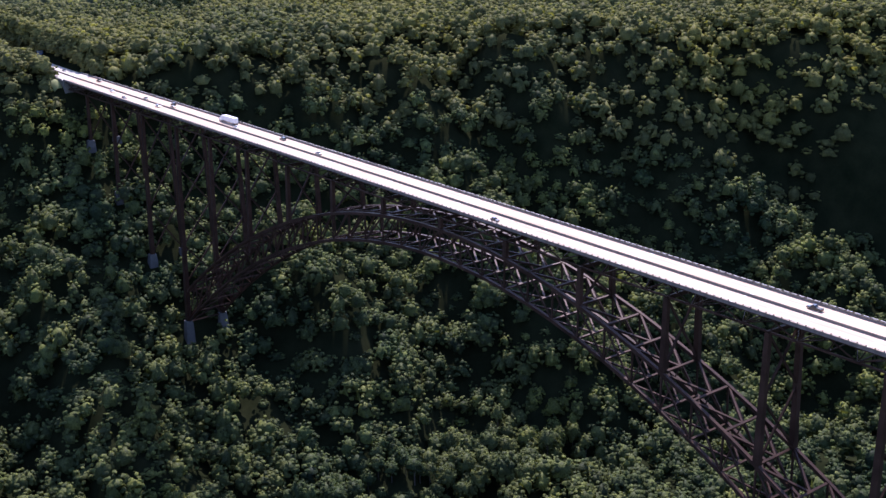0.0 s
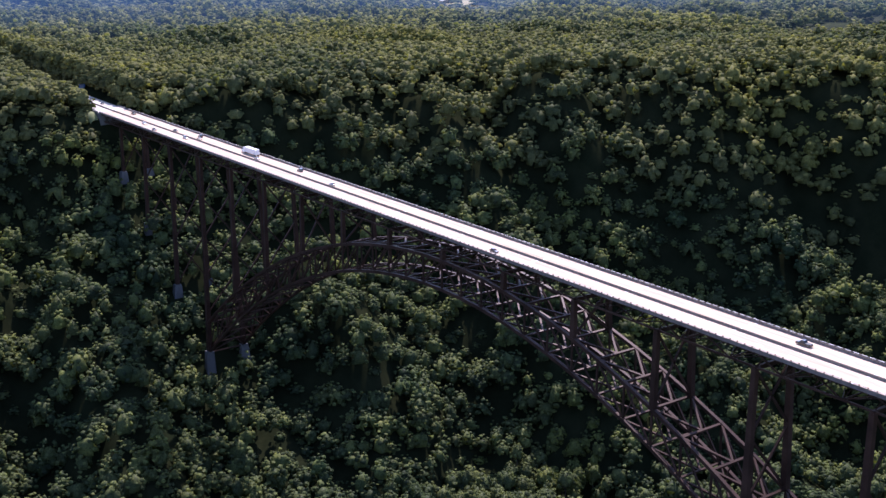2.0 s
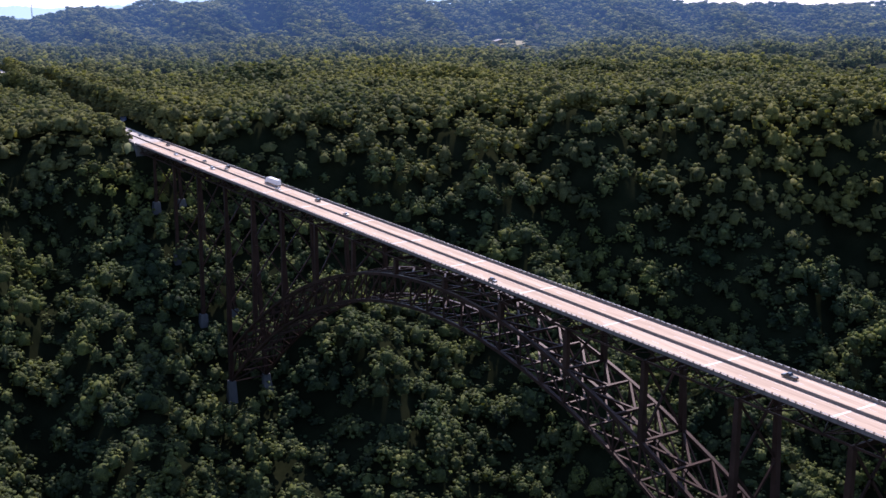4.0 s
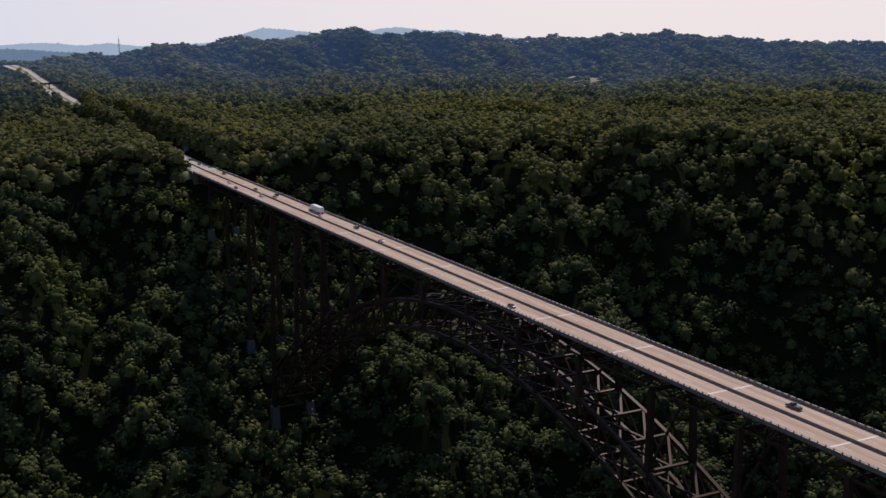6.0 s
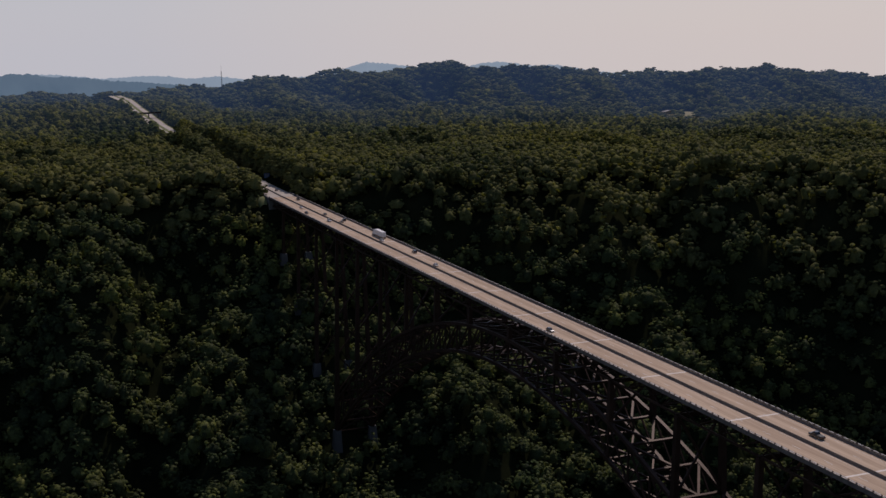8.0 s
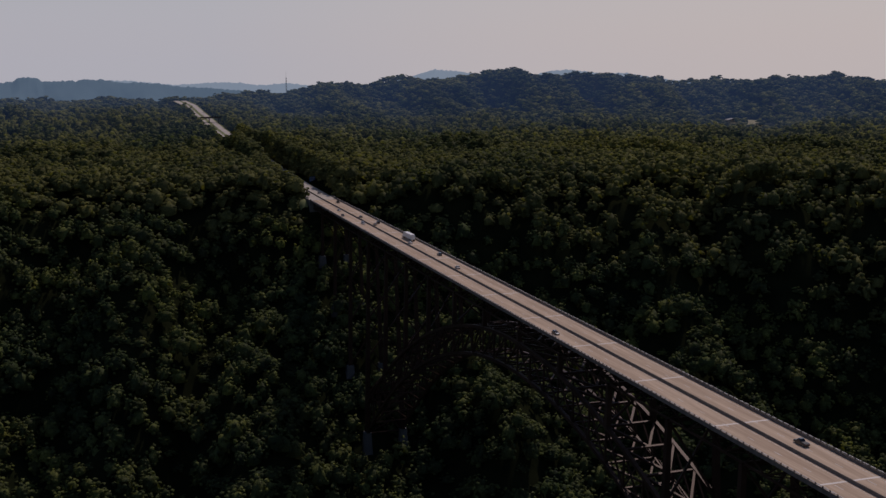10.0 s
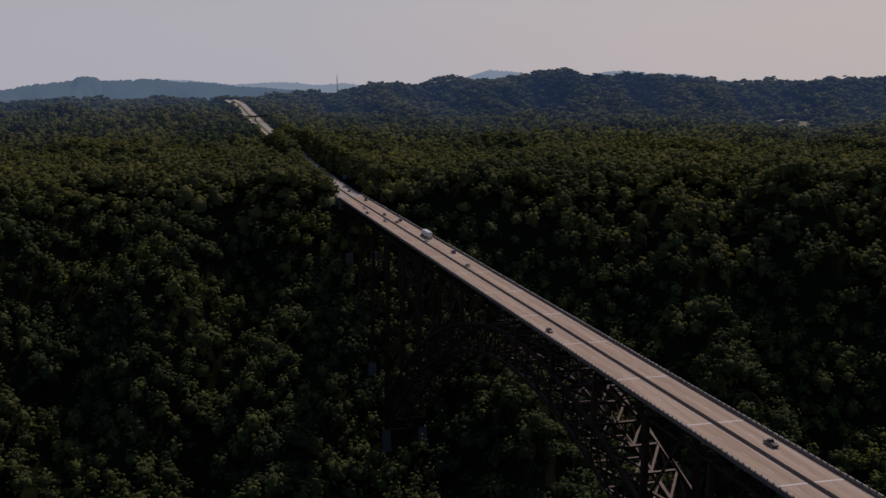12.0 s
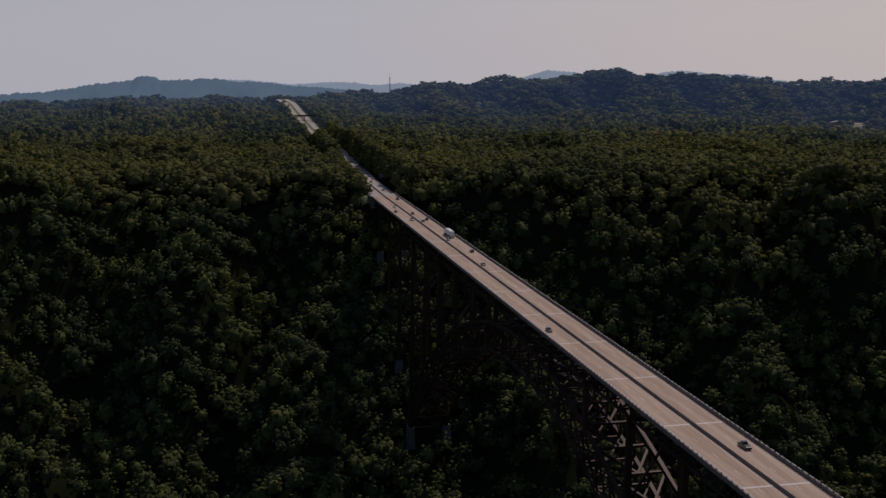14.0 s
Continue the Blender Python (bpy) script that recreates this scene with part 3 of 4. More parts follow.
def crown_template(rng, leaves, leaf, lobes, fine, open_=0.0):
    """A crown about 1 high and 1 wide, standing on z = 0: billowing lobes heaped to a dome, with loose leaf sprays on them."""
    centres = [(0.0, 0.0, 0.42, 0.36)]
    for k in range(lobes):
        h = 0.1 + 0.82 * ((k + 0.5) / lobes) ** 0.8 + rng.uniform(-0.04, 0.04)
        a = k * 2.4 + rng.uniform(-0.5, 0.5)
        girth = 0.5 * max(0.02, 1 - (max(0.0, h - 0.36) / 0.66) ** 2) ** 0.6 * (0.82 + 0.18 * min(1.0, h / 0.36))
        reach = max(0.0, girth - 0.09) * rng.uniform(0.72, 1.06)
        centres.append((math.cos(a) * reach, math.sin(a) * reach, h, rng.uniform(0.085, 0.165) * (16 / lobes) ** 0.4 * (1.12 - 0.35 * h) * (1 - 0.2 * open_)))
    centres = np.array(centres)
    balls = [ball(1), ball(fine)]
    vs, ns, ts, at = [], [], [], 0
    for i, c in enumerate(centres):
        bv, bf = balls[c[3] > 0.095]
        v = c[:3] + bv * c[3] * rng.uniform(0.68, 1.25, (len(bv), 1)) * (1, 1, rng.uniform(0.66, 0.9) if i else 1.15)
        mid = v[bf].mean(axis=1)
        d = np.linalg.norm((mid[:, None] - centres[None, :, :3]) * (1, 1, 1.25), axis=2) / centres[None, :, 3]
        d[:, i] = 9
        f = bf[(d.min(axis=1) > 0.84) & (mid[:, 2] > 0.05) & ((mid - c[:3]) @ np.array([c[0], c[1], 0.25]) > -0.06 * c[3])]
        if not len(f):
            continue
        used, inv = np.unique(f, return_inverse=True)
        flat = np.cross(v[bf[:, 1]] - v[bf[:, 0]], v[bf[:, 2]] - v[bf[:, 0]])
        n = np.zeros_like(v)
        for corner in range(3):
            np.add.at(n, bf[:, corner], flat)
        n = n / np.linalg.norm(n, axis=1)[:, None]
        n = n[used] * 0.5 + bv[used] * 0.2 + (v[used] - (0, 0, 0.3)) * (1.5, 1.5, 1.1)
        vs.append(v[used])
        ns.append(n / np.linalg.norm(n, axis=1)[:, None])
        ts.append(inv.reshape(-1, 3) + at)
        at += len(used)
    weight = centres[:, 3] ** 2
    pick = rng.choice(len(centres), leaves * 3, p=weight / weight.sum())
    n = rng.normal(size=(leaves * 3, 3))
    n[:, 2] = n[:, 2] * 0.8 + 0.5
    n /= np.linalg.norm(n, axis=1)[:, None]
    place = centres[pick, :3] + n * (centres[pick, 3] * rng.uniform(0.95, 1.12, len(pick)))[:, None]
    d = np.linalg.norm(place[:, None] - centres[None, :, :3], axis=2) / centres[None, :, 3]
    d[np.arange(len(pick)), pick] = 9
    out = np.where((d.min(axis=1) > 1.0) & (place[:, 2] > 0.12))[0][:leaves]
    n, place, m = n[out], place[out], len(out)
    face = n + rng.normal(size=(m, 3)) * 0.5
    face /= np.linalg.norm(face, axis=1)[:, None]
    side = np.cross(face, rng.normal(size=(m, 3)))
    side /= np.linalg.norm(side, axis=1)[:, None]
    up = np.cross(face, side)
    size = leaf * rng.uniform(0.5, 1.3, m)[:, None]
    corners = [place + side * size * 0.5 * sx + up * size * 0.5 * sy + face * size * (0.2 if sx * sy > 0 else -0.15) for sx, sy in ((-1, -0.5), (0.4, -1), (1, 0.6), (-0.5, 1))]
    spray = np.stack(corners, 1).reshape(-1, 3)
    n = n * 0.55 + face * 0.25 + (place - (0, 0, 0.3)) * (1.5, 1.5, 1.1)
    n /= np.linalg.norm(n, axis=1)[:, None]
    verts = np.concatenate(vs + [spray])
    verts[:, 2] = np.maximum(verts[:, 2], 0.0)
    return verts, np.concatenate(ns + [np.repeat(n, 4, axis=0)]), np.arange(m * 4).reshape(-1, 4) + at, np.concatenate(ts)


def mesh_of(name, verts, quads, tris, mat, normals):
    me = bpy.data.meshes.new(name)
    nq, ntri = len(quads), len(tris)
    me.vertices.add(len(verts))
    me.vertices.foreach_set("co", np.ascontiguousarray(verts, dtype=np.float32).ravel())
    me.loops.add(nq * 4 + ntri * 3)
    me.loops.foreach_set("vertex_index", np.concatenate([np.asarray(quads, np.int32).ravel(), np.asarray(tris, np.int32).ravel()]))
    me.polygons.add(nq + ntri)
    me.polygons.foreach_set("loop_start", np.concatenate([np.arange(nq) * 4, nq * 4 + np.arange(ntri) * 3]).astype(np.int32))
    me.update(calc_edges=True)
    me.validate()
    me.polygons.foreach_set("use_smooth", np.ones(nq + ntri, bool))
    me.normals_split_custom_set_from_vertices(normals)       # leaves shade as the round mass they hang on
    me.materials.append(mat)
    return me


def grove(name, places, sizes, leaves, leaf, lobes, fine, kinds, seed, mat):
    """Many crowns in one mesh. places: foot of each crown; sizes: width and height."""
    rng = np.random.RandomState(seed)
    temps = [crown_template(rng, leaves, leaf, lobes + rng.randint(-1, 2), fine, rng.uniform()) for _ in range(kinds)]
    kind, turn = rng.randint(0, kinds, len(places)), rng.uniform(0, 6.28, len(places))
    vs, qs, ts, ns, at = [], [], [], [], 0
    for k in range(kinds):
        i = np.where(kind == k)[0]
        if not len(i):
            continue
        tv, tn, tq, tt = temps[k]
        c, s = np.cos(turn[i])[:, None], np.sin(turn[i])[:, None]
        x, y = tv[:, 0][None] * c - tv[:, 1][None] * s, tv[:, 0][None] * s + tv[:, 1][None] * c
        vs.append(np.stack([x * sizes[i, :1] + places[i, :1], y * sizes[i, :1] + places[i, 1:2], tv[:, 2][None] * sizes[i, 1:] + places[i, 2:]], -1).reshape(-1, 3))
        ns.append(np.stack([tn[:, 0][None] * c - tn[:, 1][None] * s, tn[:, 0][None] * s + tn[:, 1][None] * c, tn[:, 2][None] + 0 * c], -1).reshape(-1, 3))
        step = (np.arange(len(i)) * len(tv))[:, None, None] + at
        qs.append((tq[None] + step).reshape(-1, 4))
        ts.append((tt[None] + step).reshape(-1, 3))
        at += len(i) * len(tv)
    return new(name, mesh_of(name, np.concatenate(vs), np.concatenate(qs), np.concatenate(ts), mat, np.concatenate(ns)))


def scattered(x0, x1, y0, y1, step, seed):
    rng = np.random.RandomState(seed)
    xs, yy = np.meshgrid(np.arange(x0, x1, step), np.arange(y0, y1, step * 0.87))
    xs = xs + (np.arange(xs.shape[0]) % 2)[:, None] * step / 2
    p = np.stack([xs.ravel(), yy.ravel()], 1)
    return p + rng.uniform(-0.42, 0.42, p.shape) * step


def clear_of_works(p):
    """No trees on the highway, its verges or right under the abutment."""
    road = (p[:, 1] > 578) & (np.abs(p[:, 0] - road_x(p[:, 1])) < 17) & (p[:, 1] < 1780)
    shelf = (p[:, 1] > 594) & (p[:, 1] < 614) & (p[:, 0] > -21) & (p[:, 0] < 0)
    legs = np.zeros(len(p), bool)
    for y in bent_y:
        if y > 400:
            legs |= (np.abs(p[:, 1] - y) < 5) & (np.abs(p[:, 0]) < 14)
    glade = (np.hypot((p[:, 0] - FIELD_X) * 1.25, p[:, 1] - FIELD_Y) < 62) & (waves(p[:, 0], p[:, 1], 71, 45) < 0.55)
    return ~(road | shelf | legs | glade)


def in_wedge(p):
    """The wedge of land that lies before the flight's whole course."""
    az = np.degrees(np.arctan2(p[:, 0] + 230, p[:, 1] + 270))
    return (az > -13) & (az < 61)


rng = np.random.RandomState(11)
slope_p, rim_p = scattered(-460, 900, 90, 760, 9.2, 21), scattered(-560, 1250, 300, 1260, 11.5, 24)
slope_r, rim_r = (np.hypot(q[:, 0] + 230, q[:, 1] + 270) for q in (slope_p, rim_p))
slope_p, rim_p = slope_p[(slope_r > 520) & (slope_r < 880)], rim_p[(rim_r >= 880) & (rim_r < 1350)]
p = np.concatenate([slope_p, rim_p])
p = p[in_wedge(p) & clear_of_works(p)]
rim = np.hypot(p[:, 0] + 230, p[:, 1] + 270) >= 880
z = ground_z(p[:, 0], p[:, 1])
yy = p[:, 1] - np.interp(p[:, 0], SHIFT_X, SHIFT_Y)
w = np.clip(10.8 + 6 * rng.uniform(0, 1, len(p)) ** 1.5 + 1.8 * waves(p[:, 0], p[:, 1], 9, 60) + 2.2 * rim, 9, 20)
flat = smooth01(yy, 570, 660)
# low young growth in the gaps between the tall trees
young = rng.uniform(size=len(p)) < (0.05 + 0.85 * smooth01(waves(p[:, 0], p[:, 1], 41, 60), 0.25, 0.7)) * (1 - 0.9 * flat)
w = w * (1 + 0.08 * flat)
h = np.clip(w * rng.uniform(0.85, 1.2, len(p)) * (1 - 0.22 * flat), 8.5, 19)
lift = rng.uniform(-3.0, 3.0, len(p)) * (1 - 0.5 * flat) + np.where(rng.uniform(size=len(p)) > 0.88, 5.0, 0.0) * (1 - 0.6 * flat)
# stands of old tall trees above younger ones
lift = lift + (5.5 * (1 - flat) + 1.5) * waves(p[:, 0], p[:, 1], 43, 48)
w, h, lift = np.where(young, w * 0.9, w), np.where(young, h * 0.5, h), np.where(young, -3.5, lift)
# two walls of trees close beside the highway: full-grown crowns over a lower skirt of young ones
ROW = 480
row_y = np.linspace(612, 1230, ROW) + rng.uniform(-2, 2, ROW)
east, skirt = np.arange(ROW) % 2 == 1, np.arange(ROW) % 4 > 1
row = np.stack([road_x(row_y) + np.where(east, 17.0, -16.0) + np.where(east, 1, -1) * (rng.uniform(-2.0, 3.5, ROW) + np.where(skirt, -1.5, 1.5)), row_y], 1)
west_top = np.interp(row_y, [600, 780, 850, 985, 1040, 1110, 1240], [17.5, 19.5, 27, 27, 18, 9, 7])
east_top = np.interp(row_y, [600, 640, 1000, 1060, 1240], [21, 26, 25, 19, 14])
row_top = np.where(east, east_top, west_top) + rng.uniform(-5.0, 1.5, ROW)
row[:, 0] += np.where(east, 6.0 * (1 - smooth01(row_y, 735, 790)), 0)
row_h = np.where(skirt, row_top * 0.62, np.minimum(14.0, row_top)) * rng.uniform(0.85, 1.0, ROW)
row_z = ground_z(row[:, 0], row[:, 1])
row_lift = np.where(skirt, -0.5, road_z(row_y) + row_top - row_h - row_z)
# nothing up into the steel, nor over the carriageways
side = (np.abs(p[:, 0] - road_x(p[:, 1])) < 34) & (p[:, 1] > BRIDGE_END - 20)
lift = np.where(side, -1.5, lift)
behind = side & (p[:, 1] > 612) & (p[:, 0] < road_x(p[:, 1]))
h = np.where(behind, np.minimum(h, np.interp(p[:, 1], [600, 1000, 1060, 1120], [20, 20, 13, 9])), h)
p, z = np.concatenate([p, row]), np.concatenate([z, row_z])
w, h, lift = np.concatenate([w, rng.uniform(12, 19, ROW)]), np.concatenate([h, row_h]), np.concatenate([lift, row_lift])
top = z + lift + h
under = (np.abs(p[:, 0]) < 21) & (p[:, 1] < BRIDGE_END + 5)
roof = np.where((p[:, 1] > ARCH_A) & (p[:, 1] < ARCH_B), arch_low(p[:, 1]) - 5, deck_z(p[:, 1]) - 14)
keep = ~(under & (top > roof))
p, z, w, h, lift = p[keep], z[keep], w[keep], h[keep], lift[keep]
near = (p[:, 0] > -140) & (p[:, 0] < 175) & (p[:, 1] > 225) & (p[:, 1] < 400)
idx = np.where(near)[0][:290]
mass = np.ones(len(p), bool)
mass[idx] = False
places = np.stack([p[:, 0], p[:, 1], z + lift], 1)
sizes = np.stack([w, h], 1)
reach = np.hypot(p[:, 0] + 230, p[:, 1] + 270)
near_mass, far_mass = mass & (reach < 880), mass & (reach >= 880)
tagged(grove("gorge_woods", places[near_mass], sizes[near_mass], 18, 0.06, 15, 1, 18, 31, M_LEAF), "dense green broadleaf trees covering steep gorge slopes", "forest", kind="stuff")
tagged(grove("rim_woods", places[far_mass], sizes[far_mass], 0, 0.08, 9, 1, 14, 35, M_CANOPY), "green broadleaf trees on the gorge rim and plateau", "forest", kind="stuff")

p2 = scattered(-900, 2100, 700, 2250, 14.5, 22)
reach, (r2, az2) = np.hypot(p2[:, 0] + 230, p2[:, 1] + 270), bearing(p2[:, 0], p2[:, 1])
p2 = p2[in_wedge(p2) & clear_of_works(p2) & (reach >= 1350) & (r2 < 1830)]
w2 = rng.uniform(11, 20, len(p2))
places2 = np.stack([p2[:, 0], p2[:, 1], ground_z(p2[:, 0], p2[:, 1]) + rng.uniform(-2.0, 2.5, len(p2))], 1)
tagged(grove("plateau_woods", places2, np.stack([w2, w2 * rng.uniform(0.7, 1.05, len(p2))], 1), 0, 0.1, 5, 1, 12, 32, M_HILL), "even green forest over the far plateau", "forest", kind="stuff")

p3 = scattered(-700, 2100, 700, 2250, 13.2, 23)
r3, az3 = bearing(p3[:, 0], p3[:, 1])
p3 = p3[in_wedge(p3) & clear_of_works(p3) & (r3 >= 1830) & (r3 < 2345)]
w3 = rng.uniform(14, 21, len(p3)) + 2.5 * waves(p3[:, 0], p3[:, 1], 91, 60)
places3 = np.stack([p3[:, 0], p3[:, 1], ground_z(p3[:, 0], p3[:, 1]) + rng.uniform(0.5, 2.5, len(p3))], 1)
tagged(grove("hill_woods", places3, np.stack([w3, w3 * rng.uniform(0.4, 0.58, len(p3))], 1), 0, 0.15, 3, 1, 10, 33, M_HILL), "distant wooded hills with blue haze painted in", "forest", kind="stuff")

# the nearest trees, each a thing of its own
tree_kinds = []
for k in range(6):
    r = np.random.RandomState(50 + k)
    v, vn, quads, tris = crown_template(r, 300, 0.05, 21 + k % 4, 2, k / 6)
    crown = mesh_of("crown", v, quads, tris, M_LEAF, vn)
    bm = bmesh.new()
    beam(bm, (0, 0, -0.75), (0, 0, 0.12), 0.055, 0.055, 0.035, 0.035)
    for a in range(4):
        beam(bm, (0, 0, 0.0 + 0.05 * a), (0.26 * math.cos(a * 1.7), 0.26 * math.sin(a * 1.7), 0.34 + 0.07 * a), 0.028, 0.028, 0.01, 0.01)
    me = bpy.data.meshes.new("trunk")
    bm.to_mesh(me)
    bm.free()
    me.materials.append(M_BARK)
    tree_kinds.append((crown, me))
for i in idx:
    crown, trunk = tree_kinds[i % 6]
    tree = empty("tree", places[i], label="tall broadleaf tree with full green crown on the slope", category="tree", group="trees on the gorge slope")
    tree.rotation_euler = (0, 0, float(rng.uniform(0, 6.28)))
    tree.scale = (w[i], w[i], h[i])
    for name, me in (("crown", crown), ("trunk", trunk)):
        o = new(name, me)
        o.parent = tree

# ---------------------------------------------------------------- far hills, the last of the distance


def far_range(name, azimuths, angles, r, mat, label):
    """A long hill range: its skyline by bearing, in degrees above the eye's level, with spurs down its face and treetops along its crest."""
    az = np.arange(azimuths[0], azimuths[-1], 0.045)
    jag = 0.9 * np.convolve(np.random.RandomState(int(r)).normal(size=len(az)), (0.5, 0.8, 0.5), "same")
    top = 106 + r * np.tan(np.radians(np.interp(az, azimuths, angles))) 
    bm = bmesh.new()
    rows = []
    for dr in (-420, -340, -270, -210, -160, -110, -70, -35, 0, 90):
        f = 0.86 if dr > 0 else (1 + dr / 420) ** 0.8
        spur = 46 * np.sin(az * 1.9 + 0.004 * dr) + 18 * np.sin(az * 4.3 + 1.0 - 0.02 * dr) + 5 * np.sin(az * 9.7 + 0.03 * dr)
        rr = r + dr + spur * (1 - abs(2 * f - 1)) * (dr < 0)
        rows.append([bm.verts.new((VIEW_X + q * math.sin(radians(a)), VIEW_Y + q * math.cos(radians(a)), -30 + (t + 30) * f + j)) for a, t, q, j in zip(az, top, rr, jag * (dr > -20))])
    for a, b in zip(rows, rows[1:]):
        for i in range(len(az) - 1):
            bm.faces.new((a[i], a[i + 1], b[i + 1], b[i]))
    return tagged(part(name, bm, mat, smooth=True), label, "hills", kind="structure")


far_range("backdrop_hills_blue", [-16, -10, -6.64, -4.44, -2.95, -2.6, -2.19, -1.8, -1.57, 1.12, 1.8, 2.9, 3.6, 4.5, 7, 10], [-1.6, -1.5, -1.34, -1.02, -0.89, -0.72, -0.66, -0.74, -0.9, -0.83, -0.98, -1.0, -1.06, -1.2, -1.4, -1.7], 2900, M_FAR, "wooded hills beyond the plateau, blue with painted haze")
far_range("backdrop_hills_pale", [-4, 1.0, 1.6, 2.6, 4.5, 6.1, 7.4, 8.4, 9.6, 11, 14.5, 15.6, 16.73, 18.27, 20, 21.5, 22.3, 23.08, 24.6, 25.96, 27.3, 29, 31, 36], [-1.4, -0.95, -0.88, -0.95, -1.15, -1.06, -1.08, -1.22, -1.12, -1.3, -1.2, -0.88, -0.56, -0.72, -0.95, -0.85, -0.68, -0.63, -0.82, -0.82, -1.08, -1.25, -1.2, -1.5], 3700, M_PALE, "palest far hills on the horizon, blue with painted haze")

# ---------------------------------------------------------------- vehicles


def wheel(parent, x, y, r, w):
    bm = bmesh.new()
    bmesh.ops.create_cone(bm, cap_ends=True, segments=14, radius1=r, radius2=r, depth=w, matrix=Matrix.Translation((x, y, r)) @ Matrix.Rotation(radians(90), 4, "Y"))
    t = part("wheel", bm, M_TYRE, parent)
    bm = bmesh.new()
    bmesh.ops.create_cone(bm, cap_ends=True, segments=10, radius1=r * 0.6, radius2=r * 0.55, depth=w + 0.03, matrix=Matrix.Translation((x, y, r)) @ Matrix.Rotation(radians(90), 4, "Y"))
    part("rim", bm, M_RIM, t)


def hull(bm, stations):
    """A closed body through cross-sections: y, half width, low z, high z, half width at the top."""
    rings = [[bm.verts.new(q) for q in ((-w, y, lo), (w, y, lo), (w, y, lo + (hi - lo) * 0.62), (t, y, hi), (-t, y, hi), (-w, y, lo + (hi - lo) * 0.62))] for y, w, lo, hi, t in stations]
    for a, b in zip(rings, rings[1:]):
        for i in range(6):
            bm.faces.new((a[i], a[(i + 1) % 6], b[(i + 1) % 6], b[i]))
    bm.faces.new(rings[0][::-1])
    bm.faces.new(rings[-1])


def car(paint, label, kind="car", place=(0, 0, 0), away=True):
    """A saloon, an estate-like utility car or a pickup, nose to +y."""
    top = empty(kind, place, label=label, category="pickup" if kind == "pickup_truck" else "car", group="traffic on the bridge")
    if not away:
        top.rotation_euler = (0, 0, math.pi)
    tall = {"car": 1.45, "suv": 1.75, "pickup_truck": 1.85}[kind]
    long_ = {"car": 4.7, "suv": 4.9, "pickup_truck": 5.8}[kind]
    h, belt = long_ / 2, tall * 0.6
    bm = bmesh.new()
    hull(bm, [(-h, 0.78, 0.42, belt * 0.9, 0.72), (-h + 0.25, 0.9, 0.3, belt, 0.84), (h - 1.5, 0.92, 0.28, belt, 0.86), (h - 0.3, 0.88, 0.3, belt * 0.86, 0.78), (h, 0.76, 0.4, belt * 0.74, 0.66)])
    body = part("body", bm, CAR_PAINT[paint], top)
    back = {"car": -h + 0.9, "suv": -h + 0.25, "pickup_truck": -0.5}[kind]
    bm = bmesh.new()
    hull(bm, [(back - 0.25, 0.8, belt - 0.05, belt + 0.04, 0.78), (back + 0.2, 0.8, belt - 0.05, tall - 0.05, 0.64), (h - 2.3, 0.8, belt - 0.05, tall - 0.05, 0.64), (h - 1.45, 0.8, belt - 0.05, belt + 0.03, 0.76)])
    part("windows", bm, M_GLASS, body)
    bm = bmesh.new()
    hull(bm, [(back + 0.1, 0.62, tall - 0.07, tall, 0.56), (h - 2.35, 0.64, tall - 0.07, tall + 0.01, 0.58), (h - 2.15, 0.62, tall - 0.09, tall - 0.03, 0.56)])
    part("roof", bm, CAR_PAINT[paint], body)
    if kind == "pickup_truck":
        bm = bmesh.new()
        box(bm, -0.72, 0.72, -h + 0.2, back - 0.4, belt - 0.02, belt + 0.015)
        part("load_bed", bm, M_CHASSIS, body)
    for s in (-1, 1):
        for nm, y, mat in (("headlight", h - 0.06, M_LAMP), ("tail_light", -h + 0.02, M_TAIL)):
            bm = bmesh.new()
            box(bm, s * 0.58 - 0.15, s * 0.58 + 0.15, y - 0.05, y + 0.05, belt * 0.66, belt * 0.66 + 0.14)
            part(nm, bm, mat, body)
        for y in (h - 0.95, -h + 0.95):
            wheel(top, s * 0.82, y, 0.34, 0.24)
    return top


def lorry(place):
    top = empty("semi_truck", place, label="white semi truck with long box trailer", category="truck", group="traffic on the bridge")
    bm = bmesh.new()
    box(bm, -1.3, 1.3, -10.2, 4.4, 1.15, 4.1)
    bmesh.ops.bevel(bm, geom=bm.edges[:], offset=0.08, segments=2, affect="EDGES")
    trailer = part("trailer", bm, M_BOXVAN, top)
    bm = bmesh.new()
    box(bm, -0.9, 0.9, -9.8, 4.2, 0.85, 1.16)
    part("chassis", bm, M_CHASSIS, trailer)
    bm = bmesh.new()
    hull(bm, [(5.0, 1.2, 0.6, 3.9, 1.0), (6.4, 1.22, 0.6, 3.7, 1.05), (7.3, 1.22, 0.6, 2.3, 1.1), (9.0, 1.1, 0.6, 1.9, 0.9), (9.3, 1.0, 0.6, 1.5, 0.85)])
    cab = part("cab", bm, M_BOXVAN, top)
    bm = bmesh.new()
    box(bm, -1.08, 1.08, 6.75, 7.0, 2.35, 3.1)
    part("windscreen", bm, M_GLASS, cab)
    for y in (-9.2, -7.9, 5.0, 6.2, 8.4):
        for s in (-1, 1):
            wheel(top, s * 1.05, y, 0.5, 0.4)
    return top


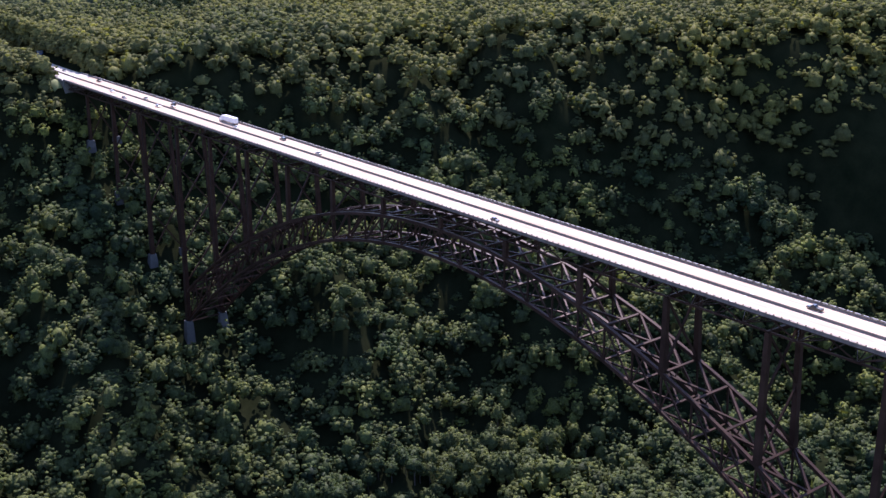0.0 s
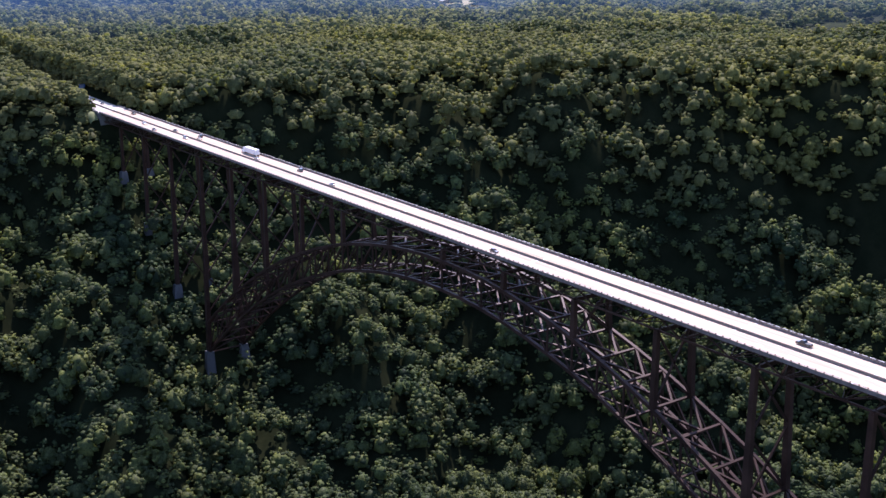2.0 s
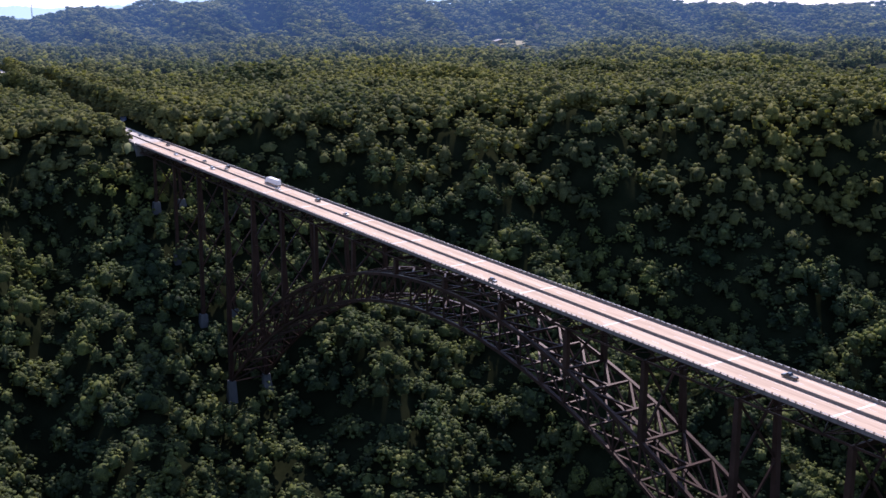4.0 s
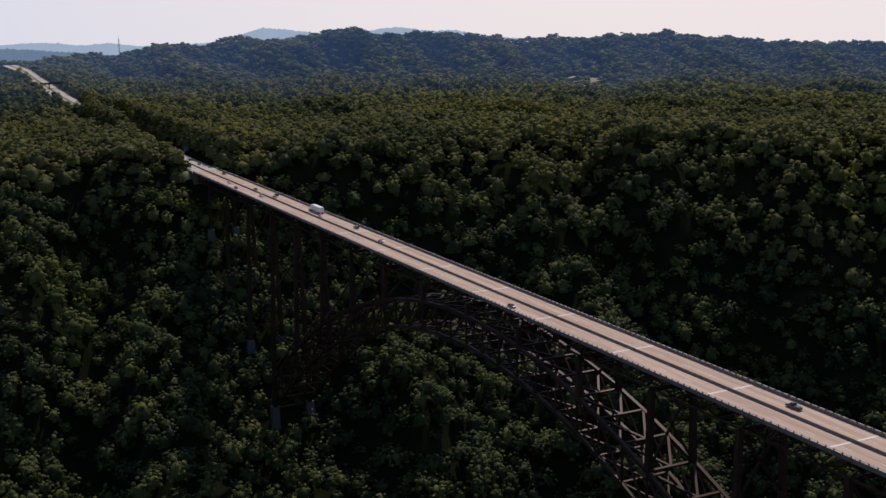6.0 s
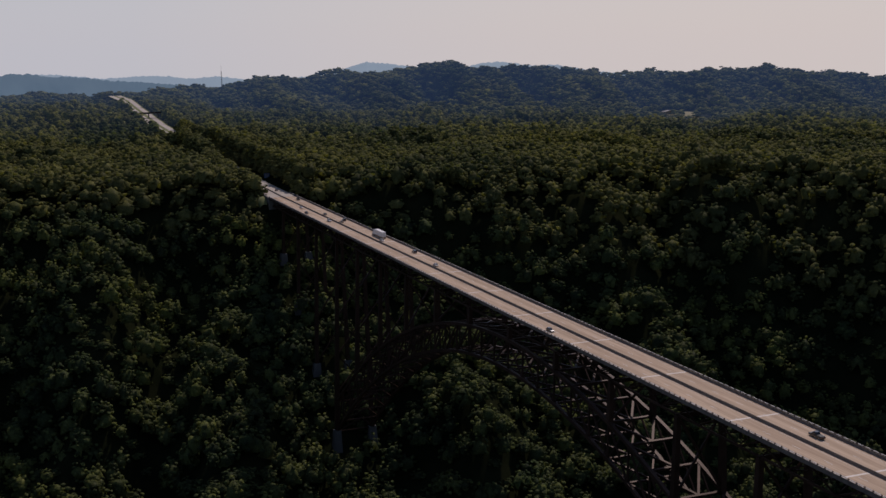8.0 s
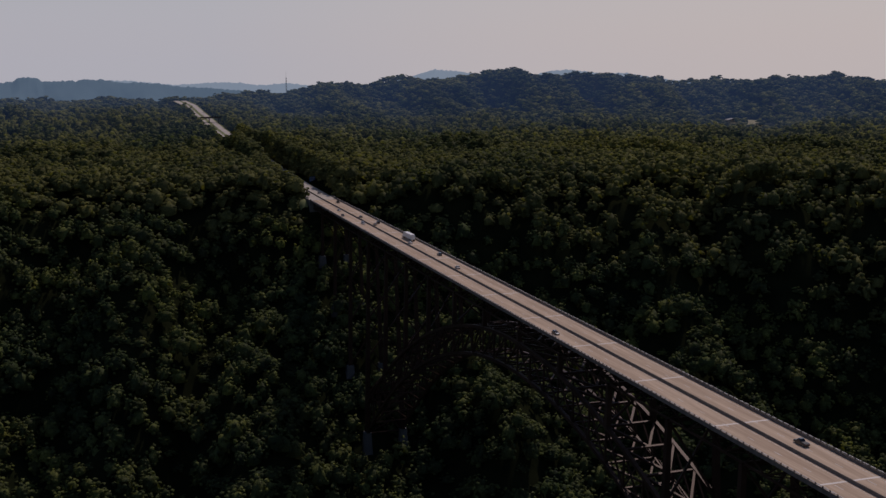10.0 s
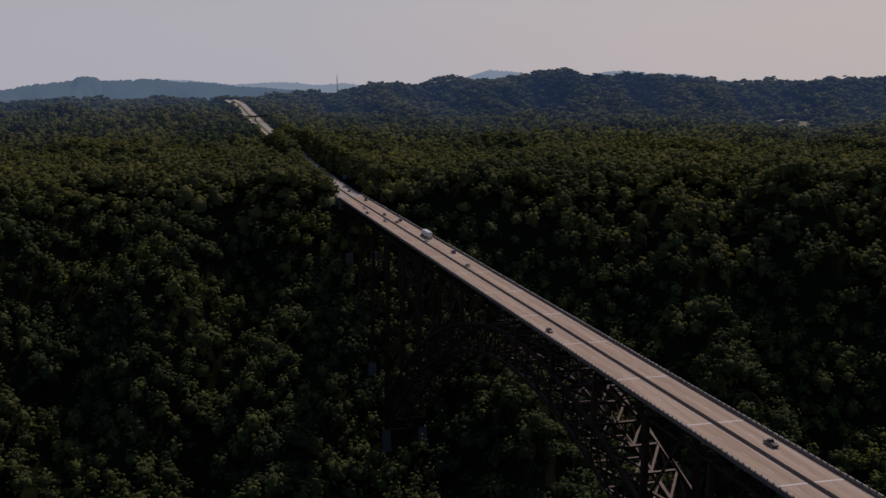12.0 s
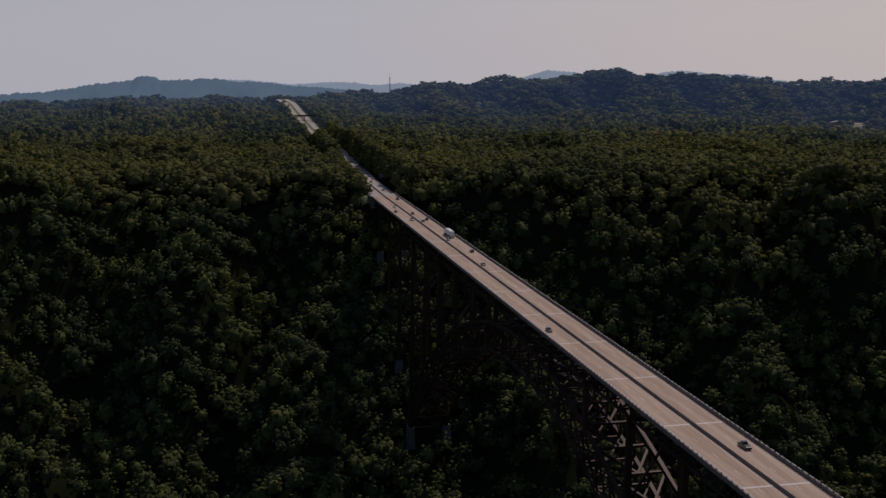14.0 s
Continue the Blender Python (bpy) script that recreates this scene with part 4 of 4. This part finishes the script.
lorry((6.6, 383.0, deck_z(383.0) + 0.005))
TRAFFIC = (("grey", "dark grey utility car on the bridge deck", "suv", 6.6, 320.0, True), ("silver", "silver saloon car in the inner lane", "car", 3.1, 278.0, True),
           ("black", "black saloon car in the near carriageway", "car", -6.7, 125.0, False), ("white", "white saloon car beside the truck", "car", 2.9, 366.0, True),
           ("black", "black utility car ahead of the truck", "suv", 6.6, 456.0, True), ("tan", "tan saloon car in the inner lane", "car", 2.9, 449.0, True),
           ("silver", "silver utility car in the near carriageway", "suv", -3.2, 457.0, False), ("grey", "grey saloon car near the bridge end", "car", 2.9, 489.0, True),
           ("black", "black saloon car by the parapet", "car", -6.9, 501.0, False), ("white", "white saloon car near the bridge end", "car", -3.0, 530.0, False),
           ("black", "black pickup truck leaving the bridge", "pickup_truck", 6.5, 576.0, True), ("black", "black pickup truck on the open deck", "pickup_truck", 5.6, -22.0, True))
for paint, label, kind, x, y, away in TRAFFIC:
    car(paint, label, kind, (x, y, deck_z(y) + 0.005), away)
for paint, label, kind, x, y, away in (("silver", "silver saloon car on the highway", "car", 5.0, 639.0, True), ("grey", "grey utility car on the highway", "suv", -4.5, 671.0, False), ("black", "black saloon car on the highway", "car", 3.4, 699.0, True), ("white", "white saloon car on the highway", "car", 9.2, 760.0, True), ("tan", "tan saloon car on the highway", "car", 7.5, 880.0, True)):
    car(paint, label, kind, (x, y, float(road_z(y)) + 0.005), away)

# ---------------------------------------------------------------- things beyond the bridge
sign = empty("road_sign", (15.5, 718.0, float(road_z(718.0)) - 3.0), label="large blue road sign on two posts", category="sign")
for s in (-1, 1):
    bm = bmesh.new()
    box(bm, s * 1.6 - 0.12, s * 1.6 + 0.12, -0.12, 0.12, -1.5, 8.0)
    part("post", bm, M_MAST, sign)
bm = bmesh.new()
box(bm, -2.5, 2.5, -0.22, -0.14, 4.0, 8.4)
panel_ob = part("panel", bm, M_SIGN, sign, "blue sign panel")
for k, wd in enumerate((1.9, 1.5, 1.7)):
    bm = bmesh.new()
    box(bm, -wd, wd, -0.235, -0.225, 7.2 - k * 1.2, 7.6 - k * 1.2)
    part("text_bar", bm, M_PAINT, panel_ob)

MAST_FOOT = (222.0, 1985.0, float(ground_z(222.0, 1985.0)))
mast = empty("radio_mast", MAST_FOOT, label="tall slender lattice radio mast above the woods", category="mast")
MAST_H = 84.0 - MAST_FOOT[2] - 12
for k in range(3):
    a = radians(120 * k)
    bm = bmesh.new()
    beam(bm, (1.3 * math.cos(a), 1.3 * math.sin(a), -2), (0.6 * math.cos(a), 0.6 * math.sin(a), MAST_H), 0.4, 0.4)
    part("leg", bm, M_MAST, mast)
for k in range(int(MAST_H / 6)):
    a, b = radians(120 * k), radians(120 * (k + 1))
    bm = bmesh.new()
    beam(bm, (1.2 * math.cos(a), 1.2 * math.sin(a), k * 6.0), (1.2 * math.cos(b), 1.2 * math.sin(b), k * 6.0 + 6), 0.2, 0.2)
    part("lattice", bm, M_MAST, mast)
bm = bmesh.new()
beam(bm, (0, 0, MAST_H - 2), (0, 0, MAST_H + 12), 0.35, 0.35, 0.15, 0.15)
part("antenna", bm, M_MAST, mast)

# the pale clearing before the hills, with a long low building
bm = bmesh.new()
rings = []
for k in range(7):
    ring = []
    for a in range(28):
        t = a / 28 * 2 * math.pi
        rr = k / 6 * (1 + 0.12 * math.sin(3 * t) + 0.08 * math.sin(5 * t + 1))
        x, y = FIELD_X + 38 * rr * math.cos(t), FIELD_Y + 36 * rr * math.sin(t)
        ring.append(bm.verts.new((x, y, float(ground_z(x, y)) + 0.8)))
    rings.append(ring)
for a, b in zip(rings, rings[1:]):
    for i in range(28):
        if a is rings[0]:
            continue
        bm.faces.new((a[i], a[(i + 1) % 28], b[(i + 1) % 28], b[i]))
bm.faces.new(rings[1])
tagged(part("field", bm, M_FIELD), "pale dry grass clearing below the hills", "field", kind="structure")
barn = empty("farm_building", (FIELD_X - 12, FIELD_Y + 14, float(ground_z(FIELD_X - 12, FIELD_Y + 14))), label="long pale farm building in the clearing", category="building")
bm = bmesh.new()
box(bm, -11, 11, -5, 5, -1, 4)
part("wall", bm, M_WALL, barn)
bm = bmesh.new()
swept(bm, [(-11.6, 4.0), (11.6, 4.0), (11.6, 4.3), (0, 6.6), (-11.6, 4.3)], [-5.5, 5.5], [0, 0])
part("roof", bm, M_ROOF, barn)
